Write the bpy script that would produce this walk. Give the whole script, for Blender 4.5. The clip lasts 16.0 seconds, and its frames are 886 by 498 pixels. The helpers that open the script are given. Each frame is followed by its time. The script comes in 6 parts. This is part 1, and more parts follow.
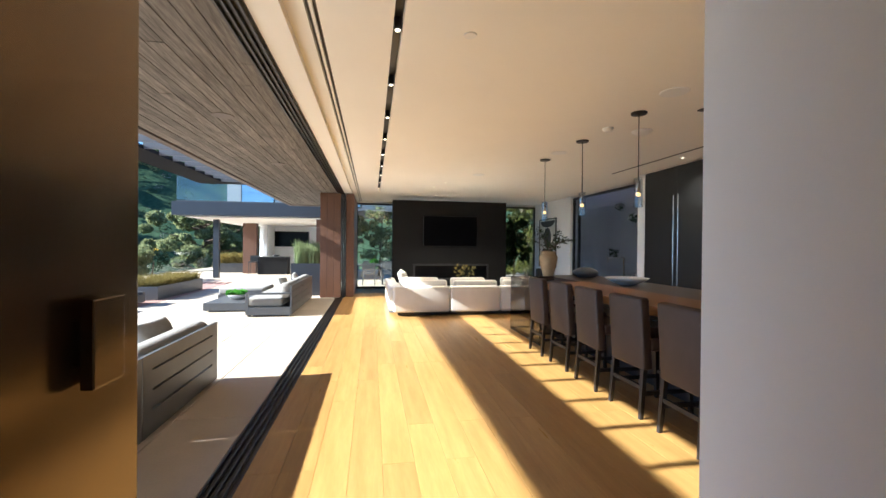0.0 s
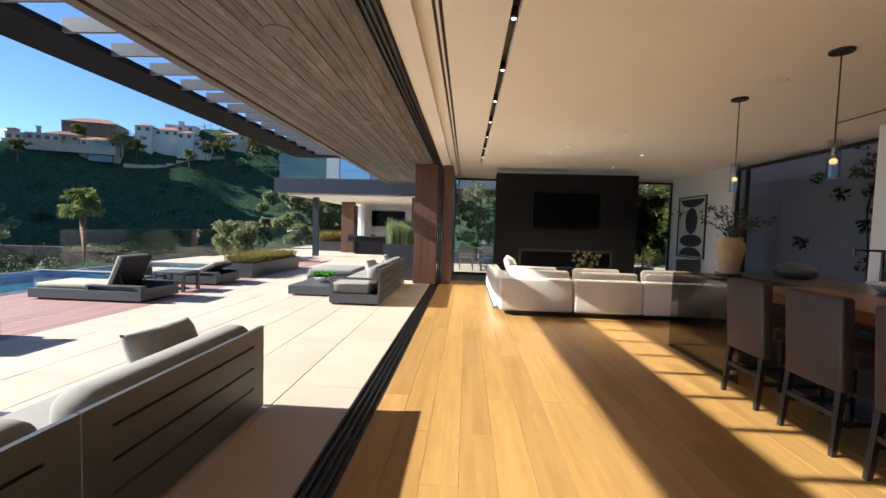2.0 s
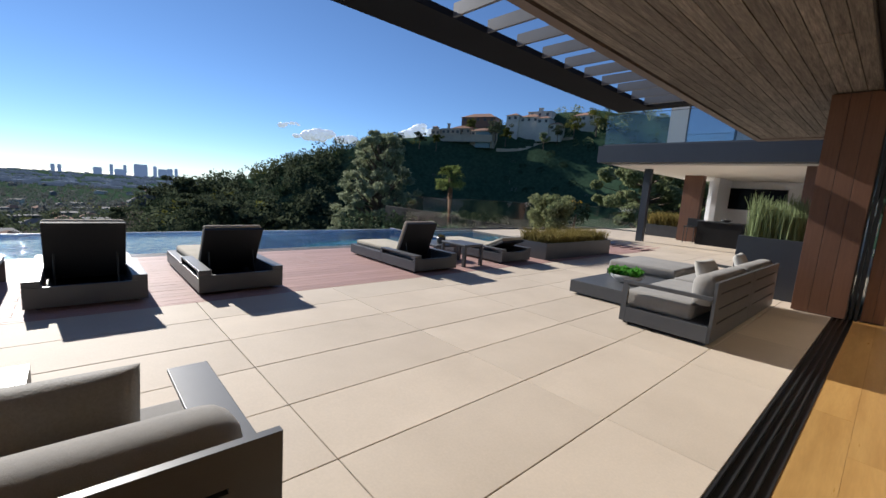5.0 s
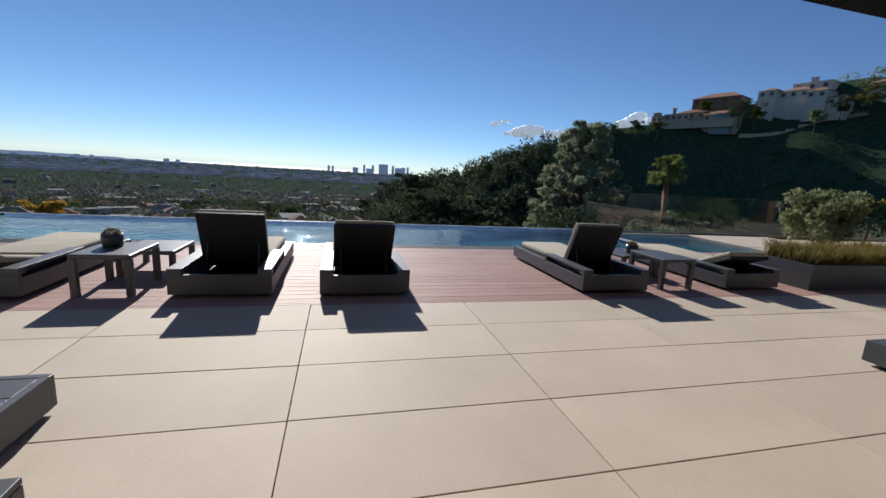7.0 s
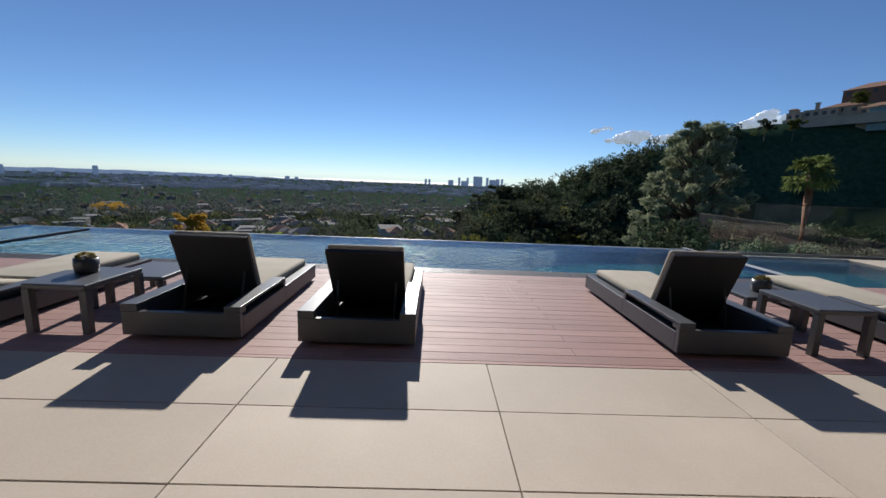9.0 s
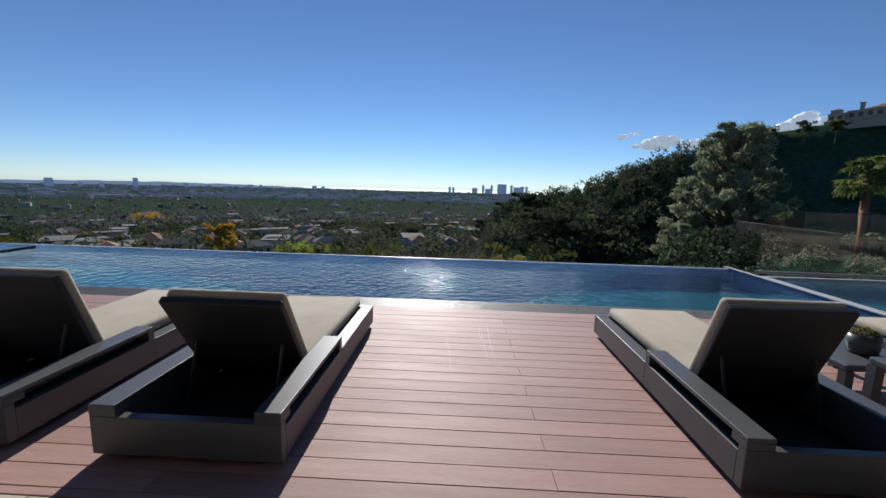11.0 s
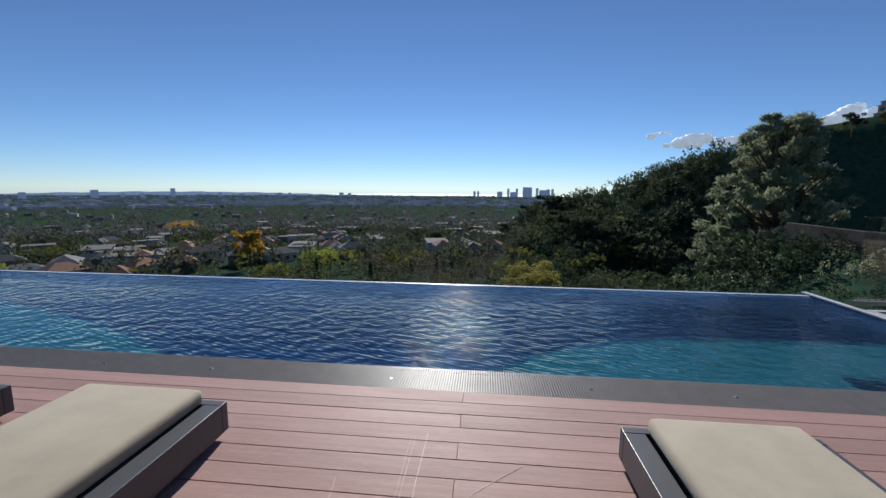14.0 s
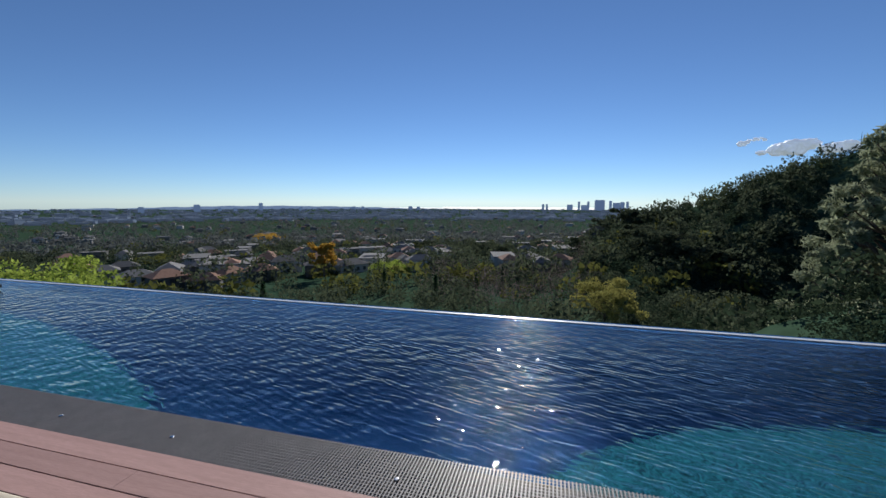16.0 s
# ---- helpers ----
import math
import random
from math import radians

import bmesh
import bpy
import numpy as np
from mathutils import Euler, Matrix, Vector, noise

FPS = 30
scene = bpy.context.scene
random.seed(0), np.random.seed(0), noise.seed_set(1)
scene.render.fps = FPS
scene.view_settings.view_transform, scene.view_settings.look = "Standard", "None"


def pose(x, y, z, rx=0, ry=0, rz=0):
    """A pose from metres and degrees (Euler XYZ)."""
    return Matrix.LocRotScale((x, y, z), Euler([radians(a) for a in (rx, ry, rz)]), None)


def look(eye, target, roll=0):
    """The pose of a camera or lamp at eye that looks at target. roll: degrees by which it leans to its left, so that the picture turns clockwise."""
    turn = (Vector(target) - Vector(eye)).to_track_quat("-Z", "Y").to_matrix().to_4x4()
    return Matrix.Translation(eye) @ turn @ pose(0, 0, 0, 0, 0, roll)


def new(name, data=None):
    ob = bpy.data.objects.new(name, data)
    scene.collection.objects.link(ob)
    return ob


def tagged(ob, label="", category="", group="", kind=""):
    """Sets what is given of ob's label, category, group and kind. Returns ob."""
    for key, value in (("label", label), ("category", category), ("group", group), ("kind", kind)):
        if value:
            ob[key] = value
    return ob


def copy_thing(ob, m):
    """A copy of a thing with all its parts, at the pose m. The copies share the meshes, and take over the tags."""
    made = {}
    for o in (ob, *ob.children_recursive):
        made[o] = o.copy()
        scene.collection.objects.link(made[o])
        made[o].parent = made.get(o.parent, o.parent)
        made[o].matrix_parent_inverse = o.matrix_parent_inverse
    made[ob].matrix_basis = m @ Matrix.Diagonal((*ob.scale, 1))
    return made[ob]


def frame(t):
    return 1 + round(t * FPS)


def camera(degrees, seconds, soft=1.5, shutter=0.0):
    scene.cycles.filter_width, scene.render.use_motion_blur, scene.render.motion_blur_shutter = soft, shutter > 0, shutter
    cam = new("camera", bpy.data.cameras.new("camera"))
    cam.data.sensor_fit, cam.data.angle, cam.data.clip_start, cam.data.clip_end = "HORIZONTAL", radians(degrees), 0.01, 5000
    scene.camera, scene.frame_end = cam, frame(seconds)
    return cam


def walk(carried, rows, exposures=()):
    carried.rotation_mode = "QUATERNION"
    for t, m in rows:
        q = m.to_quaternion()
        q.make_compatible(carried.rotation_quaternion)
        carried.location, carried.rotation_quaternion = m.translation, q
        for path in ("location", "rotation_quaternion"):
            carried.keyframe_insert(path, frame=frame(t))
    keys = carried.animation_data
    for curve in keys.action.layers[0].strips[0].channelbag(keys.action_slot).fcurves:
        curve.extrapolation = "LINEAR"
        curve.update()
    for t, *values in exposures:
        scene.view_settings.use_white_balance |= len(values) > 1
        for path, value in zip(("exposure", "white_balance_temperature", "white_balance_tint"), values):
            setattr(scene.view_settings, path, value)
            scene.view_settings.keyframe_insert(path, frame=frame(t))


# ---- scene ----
cam = camera(94.4, 16.0)
PATH = [
    (0, (-0.377, 0.594, 1.483), (-0.037, 2.564, 1.471), 0.5),
    (0.5, (-0.425, 1.041, 1.466), (-0.129, 3.019, 1.449), 0.6),
    (1, (-0.438, 1.498, 1.454), (-0.234, 3.487, 1.416), 0.7),
    (1.5, (-0.479, 1.947, 1.437), (-0.414, 3.945, 1.369), 1.1),
    (2, (-0.52, 2.4, 1.427), (-0.631, 4.394, 1.323), 1.7),
    (2.5, (-0.511, 2.861, 1.401), (-0.839, 4.829, 1.26), 2.2),
    (3, (-0.562, 3.302, 1.382), (-1.116, 5.216, 1.208), 2.5),
    (3.5, (-0.627, 3.748, 1.379), (-1.414, 5.575, 1.178), 3.0),
    (4, (-0.702, 4.167, 1.372), (-1.726, 5.87, 1.148), 3.4),
    (4.5, (-0.833, 4.59, 1.355), (-2.087, 6.127, 1.104), 3.9),
    (5, (-0.96, 4.964, 1.346), (-2.422, 6.298, 1.061), 4.1),
    (7.5, (-2.075, 6.379, 1.316), (-4.011, 6.713, 0.944), 3.2),
    (8, (-2.342, 6.616, 1.309), (-4.298, 6.825, 0.946), 2.8),
    (8.5, (-2.633, 6.809, 1.313), (-4.598, 6.929, 0.96), 2.6),
    (9, (-2.912, 6.98, 1.328), (-4.883, 7.028, 0.988), 2.3),
    (9.5, (-3.226, 7.166, 1.324), (-5.2, 7.173, 1.001), 1.9),
    (10, (-3.583, 7.333, 1.33), (-5.558, 7.315, 1.016), 1.7),
    (12.5, (-5.148, 8.01, 1.337), (-7.121, 7.87, 1.039), 1.3),
    (13, (-5.447, 8.097, 1.353), (-7.42, 7.943, 1.059), 0.9),
    (13.5, (-5.736, 8.189, 1.355), (-7.708, 8.018, 1.066), 0.7),
    (14, (-5.997, 8.239, 1.349), (-7.967, 8.044, 1.062), 0.5),
    (14.5, (-6.256, 8.255, 1.344), (-8.222, 8.021, 1.061), 0.3),
    (15, (-6.511, 8.287, 1.343), (-8.47, 7.996, 1.066), 0.2),
    (15.5, (-6.761, 8.303, 1.341), (-8.708, 7.926, 1.082), 0.1),
    (16, (-6.995, 8.297, 1.342), (-8.915, 7.783, 1.117), 0.2),
]
walk(cam, [(t, look(eye, target, roll)) for t, eye, target, roll in PATH],
     exposures=[(0, 2.35, 5850, 4), (0.6, 2.08, 6250, 6), (1.5, 1.78, 6300, 8), (3, 1.36, 6300, 8), (4.5, 0.95, 6300, 10), (5, 0.76, 6300, 10), (7.5, 0.36, 6350, 10), (9, 0.36, 6300, 10), (12.5, 0.36, 6250, 10), (16, 0.3, 6150, 10)])

# ---- light ----
SUN_YAW, SUN_EL = 96.0, 28.4
sun_dir = Vector((-math.sin(radians(SUN_YAW)) * math.cos(radians(SUN_EL)), math.cos(radians(SUN_YAW)) * math.cos(radians(SUN_EL)), math.sin(radians(SUN_EL))))
world = bpy.data.worlds.new("world")
scene.world = world
world.use_nodes = True
wn = world.node_tree.nodes
sky = wn.new("ShaderNodeTexSky")
sky.sky_type, sky.sun_disc = "NISHITA", False
sky.sun_elevation, sky.sun_rotation = radians(SUN_EL), radians(360 - SUN_YAW)
sky.air_density, sky.dust_density, sky.ozone_density, sky.altitude = 1.0, 0.0, 5.5, 3000
wn["Background"].inputs["Strength"].default_value = 0.072
world.node_tree.links.new(sky.outputs[0], wn["Background"].inputs["Color"])
sun = new("sun", bpy.data.lights.new("sun", "SUN"))
sun.data.energy, sun.data.angle, sun.data.color = 4.5, radians(0.53), (1.0, 0.945, 0.87)
sun.matrix_basis = look(sun_dir * 40, (0, 0, 0))
for x, y, watts in ((1.39, 10.55, 110), (3.1, 11.29, 110), (1.2, 11.3, 80), (4.9, 6.9, 24), (4.9, 4.9, 24)):
    spot = new("spotlight_beam", bpy.data.lights.new("spotlight_beam", "SPOT"))
    spot.data.energy, spot.data.color, spot.data.shadow_soft_size = watts, (1.0, 0.84, 0.64), 0.03
    spot.data.spot_size, spot.data.spot_blend = radians(120), 0.7
    spot.location = (x, y, 3.045)


# ---- materials ----
def mat(name, c1, c2=None, scale=4.0, rough=0.5, metal=0.0, bump=0.0, bscale=60.0, rnd=0.0, stretch=(1, 1, 1), island=False, wear=0.0, spec=0.5, sheen=0.0, coat=0.0, rvar=0.0):
    """A surface with colour variation at two scales, roughness variation and fine relief."""
    m = bpy.data.materials.new(name)
    m.use_nodes = True
    n, l = m.node_tree.nodes, m.node_tree.links
    b = n["Principled BSDF"]
    c2 = c2 or tuple(v * 0.82 for v in c1)
    co, info, mp = n.new("ShaderNodeTexCoord"), n.new("ShaderNodeObjectInfo"), n.new("ShaderNodeVectorMath")
    mp.operation = "MULTIPLY_ADD"
    mp.inputs[1].default_value = stretch
    l.new(co.outputs["Object"], mp.inputs[0])
    off = n.new("ShaderNodeVectorMath")
    off.operation = "SCALE"
    off.inputs[0].default_value = (37.0, 19.0, 53.0)
    l.new(info.outputs["Random"], off.inputs["Scale"])
    l.new(off.outputs[0], mp.inputs[2])
    n1, n2, mix = n.new("ShaderNodeTexNoise"), n.new("ShaderNodeTexNoise"), n.new("ShaderNodeMix")
    n1.inputs["Scale"].default_value, n1.inputs["Detail"].default_value, n1.inputs["Roughness"].default_value = scale, 6, 0.6
    n2.inputs["Scale"].default_value, n2.inputs["Detail"].default_value = bscale, 4
    l.new(mp.outputs[0], n1.inputs["Vector"])
    l.new(mp.outputs[0], n2.inputs["Vector"])
    ramp = n.new("ShaderNodeMapRange")
    ramp.inputs[1].default_value, ramp.inputs[2].default_value = 0.3, 0.7
    l.new(n1.outputs[0], ramp.inputs[0])
    mix.data_type = "RGBA"
    mix.inputs["A"].default_value, mix.inputs["B"].default_value = (*c1, 1), (*c2, 1)
    l.new(ramp.outputs[0], mix.inputs["Factor"])
    out = mix.outputs["Result"]
    if rnd:
        source = info.outputs["Random"]
        if island:
            source = n.new("ShaderNodeNewGeometry").outputs["Random Per Island"]
        hsv, mr = n.new("ShaderNodeHueSaturation"), n.new("ShaderNodeMapRange")
        mr.inputs[3].default_value, mr.inputs[4].default_value = 1 - rnd, 1 + rnd
        l.new(source, mr.inputs[0])
        l.new(mr.outputs[0], hsv.inputs["Value"])
        l.new(out, hsv.inputs["Color"])
        out = hsv.outputs[0]
    if wear:
        m2, w = n.new("ShaderNodeMix"), n.new("ShaderNodeMapRange")
        m2.data_type, m2.blend_type = "RGBA", "MULTIPLY"
        w.inputs[1].default_value, w.inputs[2].default_value = 0.35, 0.75
        w.inputs[3].default_value, w.inputs[4].default_value = 1 - wear, 1 + wear * 0.4
        l.new(n2.outputs[0], w.inputs[0])
        m2.inputs["Factor"].default_value = 1
        l.new(out, m2.inputs["A"])
        l.new(w.outputs[0], m2.inputs["B"])
        out = m2.outputs["Result"]
    l.new(out, b.inputs["Base Color"])
    b.inputs["Roughness"].default_value, b.inputs["Metallic"].default_value = rough, metal
    b.inputs["Specular IOR Level"].default_value = spec
    if rvar:
        rr = n.new("ShaderNodeMapRange")
        rr.inputs[3].default_value, rr.inputs[4].default_value = rough - rvar, rough + rvar
        l.new(n1.outputs[0], rr.inputs[0])
        l.new(rr.outputs[0], b.inputs["Roughness"])
    b.inputs["Sheen Weight"].default_value, b.inputs["Coat Weight"].default_value = sheen, coat
    if bump:
        bp = n.new("ShaderNodeBump")
        bp.inputs["Strength"].default_value, bp.inputs["Distance"].default_value = bump, 0.01
        l.new(n2.outputs[0], bp.inputs["Height"])
        l.new(bp.outputs[0], b.inputs["Normal"])
    return m


def glass(name, tint=(1, 1, 1), rough=0.0, ior=1.45):
    m = bpy.data.materials.new(name)
    m.use_nodes = True
    b = m.node_tree.nodes["Principled BSDF"]
    b.inputs["Base Color"].default_value = (*tint, 1)
    b.inputs["Transmission Weight"].default_value, b.inputs["Roughness"].default_value, b.inputs["IOR"].default_value = 1.0, rough, ior
    return m


def pane_glass(name, tint, gloss=0.5):
    """Thin sheet glass: clear with a Fresnel reflection, no bending of the view."""
    m = bpy.data.materials.new(name)
    m.use_nodes = True
    n, l = m.node_tree.nodes, m.node_tree.links
    n.remove(n["Principled BSDF"])
    tr, gl, mx, fr = n.new("ShaderNodeBsdfTransparent"), n.new("ShaderNodeBsdfGlossy"), n.new("ShaderNodeMixShader"), n.new("ShaderNodeLayerWeight")
    tr.inputs[0].default_value, gl.inputs["Roughness"].default_value = (*tint, 1), 0.01
    fr.inputs["Blend"].default_value = 0.5
    pw = n.new("ShaderNodeMath")
    pw.operation = "POWER"
    pw.inputs[1].default_value = 4.5
    sc = n.new("ShaderNodeMath")
    sc.operation = "MULTIPLY_ADD"
    sc.inputs[1].default_value, sc.inputs[2].default_value = gloss, 0.06
    l.new(fr.outputs["Facing"], pw.inputs[0])
    l.new(pw.outputs[0], sc.inputs[0])
    l.new(sc.outputs[0], mx.inputs[0])
    l.new(tr.outputs[0], mx.inputs[1])
    l.new(gl.outputs[0], mx.inputs[2])
    l.new(mx.outputs[0], n["Material Output"].inputs["Surface"])
    return m


def glow(name, color, strength):
    m = bpy.data.materials.new(name)
    m.use_nodes = True
    b = m.node_tree.nodes["Principled BSDF"]
    b.inputs["Base Color"].default_value = (*color, 1)
    b.inputs["Emission Color"].default_value, b.inputs["Emission Strength"].default_value = (*color, 1), strength
    return m


OAK = mat("oak", (0.50, 0.295, 0.10), (0.39, 0.215, 0.068), 1.7, 0.30, bump=0.03, bscale=14, rnd=0.10, stretch=(7, 0.6, 7), wear=0.08, rvar=0.07)
PAVER = mat("concrete_paver", (0.56, 0.475, 0.378), (0.475, 0.398, 0.312), 1.1, 0.72, bump=0.05, bscale=70, rnd=0.05, wear=0.05)
DECK = mat("deck_board", (0.42, 0.262, 0.23), (0.345, 0.213, 0.188), 2.5, 0.62, spec=0.24, bump=0.12, bscale=30, rnd=0.10, stretch=(12, 0.7, 12), wear=0.15, rvar=0.1)
FLOORJOINT = mat("floor_joint", (0.30, 0.175, 0.07), rough=0.8, scale=20)
JOINT = mat("dark_joint", (0.06, 0.055, 0.05), rough=0.9, scale=20)
ALU = mat("grey_powder_coat", (0.085, 0.088, 0.094), (0.07, 0.073, 0.08), 3, 0.42, bump=0.03, bscale=300, wear=0.05)
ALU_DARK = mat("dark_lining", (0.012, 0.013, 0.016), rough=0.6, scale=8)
BLACKMETAL = mat("black_metal", (0.02, 0.021, 0.023), rough=0.4, scale=5, wear=0.1)
RAILMETAL = mat("rail_metal", (0.11, 0.11, 0.115), (0.07, 0.07, 0.075), 6, 0.35, metal=0.8, wear=0.2)
BEIGE = mat("beige_canvas", (0.44, 0.385, 0.29), (0.36, 0.315, 0.235), 4, 0.9, bump=0.15, bscale=260, sheen=0.1, wear=0.06)
GREYCLOTH = mat("grey_canvas", (0.27, 0.255, 0.235), (0.22, 0.21, 0.195), 3, 0.9, bump=0.2, bscale=260, sheen=0.1, wear=0.08)
# Darker pillow cloth: the shade on the near pillow's back is painted in.
NEARPILLOW = mat("shade_grey_linen", (0.33, 0.315, 0.29), (0.27, 0.26, 0.24), 5, 0.9, bump=0.3, bscale=120, wear=0.1)
PILLOWCLOTH = mat("pale_grey_canvas", (0.47, 0.45, 0.415), (0.40, 0.385, 0.355), 4, 0.9, bump=0.2, bscale=240, wear=0.06)
WHITECLOTH = mat("white_linen", (0.70, 0.66, 0.60), (0.63, 0.59, 0.53), 3, 0.85, bump=0.15, bscale=220, sheen=0.2, wear=0.04)
LEATHER = mat("brown_leather", (0.055, 0.037, 0.034), (0.043, 0.029, 0.027), 6, 0.5, bump=0.12, bscale=180, wear=0.12)
BLACKWOOD = mat("black_wood", (0.022, 0.02, 0.02), rough=0.4, scale=6, stretch=(8, 8, 1), wear=0.2)
PLASTER = mat("white_plaster", (0.90, 0.87, 0.82), (0.88, 0.85, 0.80), 1.5, 0.85, bump=0.02, bscale=180)
WHITEWALL = mat("white_paint", (0.84, 0.84, 0.84), (0.81, 0.81, 0.815), 1.5, 0.6, bump=0.02, bscale=150)
CHARCOAL = mat("charcoal_panel", (0.012, 0.0115, 0.012), (0.009, 0.0085, 0.009), 2, 0.6, spec=0.2, wear=0.1, bump=0.03)
CABINET = mat("black_cabinet", (0.020, 0.022, 0.025), (0.016, 0.018, 0.021), 1.5, 0.38, wear=0.06)
BRONZE = mat("bronze_cladding", (0.17, 0.118, 0.07), (0.11, 0.078, 0.046), 1.4, 0.2, metal=0.85, rvar=0.08, bump=0.02, bscale=40)
CEDAR = mat("brown_wood_cladding", (0.175, 0.085, 0.05), (0.13, 0.062, 0.037), 3, 0.5, stretch=(14, 14, 0.7), bump=0.06, bscale=20, rnd=0.1, wear=0.15)
WEATHERED = mat("weathered_plank", (0.26, 0.23, 0.20), (0.085, 0.072, 0.062), 3.4, 0.8, stretch=(11, 0.7, 11), bump=0.5, bscale=12, rnd=0.25, island=True, wear=0.35)
STEEL = mat("dark_blue_steel", (0.035, 0.042, 0.055), (0.03, 0.036, 0.048), 1.5, 0.45, wear=0.08)
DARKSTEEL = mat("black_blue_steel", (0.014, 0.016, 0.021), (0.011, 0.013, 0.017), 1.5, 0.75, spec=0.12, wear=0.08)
FASCIA = mat("brown_steel", (0.13, 0.10, 0.085), (0.11, 0.085, 0.072), 1.5, 0.5, wear=0.08)
LOUVER = mat("grey_louver", (0.13, 0.135, 0.145), rough=0.45, scale=2, wear=0.05)
WOODTOP = mat("orange_wood", (0.36, 0.165, 0.055), (0.27, 0.115, 0.038), 3, 0.3, stretch=(9, 0.8, 9), wear=0.15, bscale=16)
STONE = mat("white_counter", (0.62, 0.61, 0.59), (0.52, 0.51, 0.50), 2, 0.25, wear=0.05)
DARKTOP = mat("dark_brown_stone", (0.085, 0.062, 0.048), (0.06, 0.044, 0.035), 3, 0.3, wear=0.1)
DARKSTONE = mat("dark_stone", (0.06, 0.06, 0.062), (0.045, 0.045, 0.047), 5, 0.35, wear=0.1)
CLAY = mat("terracotta", (0.52, 0.36, 0.20), (0.40, 0.26, 0.13), 5, 0.8, bump=0.2, bscale=60, wear=0.2)
CERAMIC = mat("pale_ceramic", (0.55, 0.54, 0.52), rough=0.4, scale=6, wear=0.08)
RUG = mat("blue_grey_rug", (0.16, 0.18, 0.20), (0.12, 0.135, 0.15), 20, 0.95, bump=0.4, bscale=300)
CHROME = mat("steel", (0.62, 0.62, 0.62), rough=0.25, metal=1.0, scale=3)
SCREEN = mat("black_screen", (0.004, 0.004, 0.005), rough=0.15, scale=2, spec=0.06)
PAPER = mat("cream_paper", (0.70, 0.68, 0.62), rough=0.8, scale=3)
INK = mat("black_ink", (0.018, 0.018, 0.018), rough=0.6, scale=6)
SOIL = mat("soil", (0.05, 0.035, 0.025), rough=0.95, scale=20, bump=0.5)
NAVYWALL = mat("slate_render", (0.62, 0.60, 0.585), (0.54, 0.52, 0.505), 0.8, 0.9, bump=0.1, wear=0.1)
STUCCO = mat("white_stucco", (0.60, 0.56, 0.50), (0.52, 0.48, 0.43), 0.4, 0.9, spec=0.05, wear=0.06)
SANDWALL = mat("sand_render", (0.50, 0.41, 0.32), (0.42, 0.34, 0.27), 0.4, 0.9, spec=0.05, wear=0.1)
SLATEPANE = mat("blue_green_glazing", (0.14, 0.22, 0.23), rough=0.2, scale=0.5)
ROOFTILE = mat("terracotta_roof", (0.34, 0.21, 0.15), (0.25, 0.15, 0.11), 1.2, 0.9, spec=0.05, rnd=0.2, wear=0.2)
GREYROOF = mat("grey_roof", (0.20, 0.195, 0.19), (0.15, 0.145, 0.14), 0.6, 0.9, spec=0.05, rnd=0.2, wear=0.1)
# Distance haze put into these three as blue colour and a faint glow.
TOWERMAT = glow("haze_glow_tower", (0.18, 0.245, 0.37), 0.32)
FARHILL = glow("haze_glow_hill", (0.13, 0.18, 0.27), 0.26)
FARCITY = glow("haze_glow_city", (0.12, 0.15, 0.20), 0.24)
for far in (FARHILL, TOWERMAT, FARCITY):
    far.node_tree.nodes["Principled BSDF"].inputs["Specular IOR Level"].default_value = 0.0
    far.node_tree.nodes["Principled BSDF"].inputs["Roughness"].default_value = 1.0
ROADWALL = mat("road_concrete", (0.12, 0.108, 0.095), (0.075, 0.068, 0.06), 0.8, 0.95, spec=0.05, wear=0.3, bscale=4)
# The sun's reflection on the sea, put in as a glowing colour.
SEA = glow("sea_glare_glow", (1.0, 0.93, 0.80), 0.9)
BARK = mat("bark", (0.12, 0.085, 0.06), (0.08, 0.055, 0.04), 6, 0.95, bump=0.6, bscale=25, stretch=(3, 3, 0.6))
PALMBARK = mat("palm_bark", (0.24, 0.12, 0.07), (0.16, 0.08, 0.05), 6, 0.95, bump=0.6, bscale=20)
POOLTILE = mat("pool_tile", (0.035, 0.115, 0.27), (0.025, 0.085, 0.21), 6, 0.5, wear=0.25, bscale=25, spec=0.0)
POOLLEDGE = mat("pool_ledge", (0.024, 0.135, 0.165), (0.013, 0.085, 0.112), 9, 0.5, wear=0.8, bscale=50, spec=0.0)
GRATE = mat("grate_plastic", (0.24, 0.225, 0.22), rough=0.45, spec=0.2, scale=8, wear=0.1)
# White cloud with part of its sunlit brightness added as glow.
CLOUD = glow("cloud_white_glow", (0.82, 0.87, 0.94), 0.24)
LAMPGLOW = glow("lamp_glow", (1.0, 0.56, 0.18), 0.6)
SPOTGLOW = glow("spot_glow", (1.0, 0.85, 0.62), 2.0)
CLEAR = pane_glass("clear_glass", (0.93, 0.96, 0.95), 0.42)
CURTAINED = mat("sky_mirroring_glass", (0.42, 0.48, 0.55), (0.34, 0.40, 0.48), 1.5, 0.05, metal=0.85)
DARKPANE = pane_glass("tinted_glass", (0.78, 0.80, 0.84), 0.5)
SMOKED = pane_glass("smoked_glass", (0.52, 0.49, 0.47), 0.6)
LAMPGLASS = pane_glass("lamp_glass", (0.86, 0.88, 0.9), 0.5)


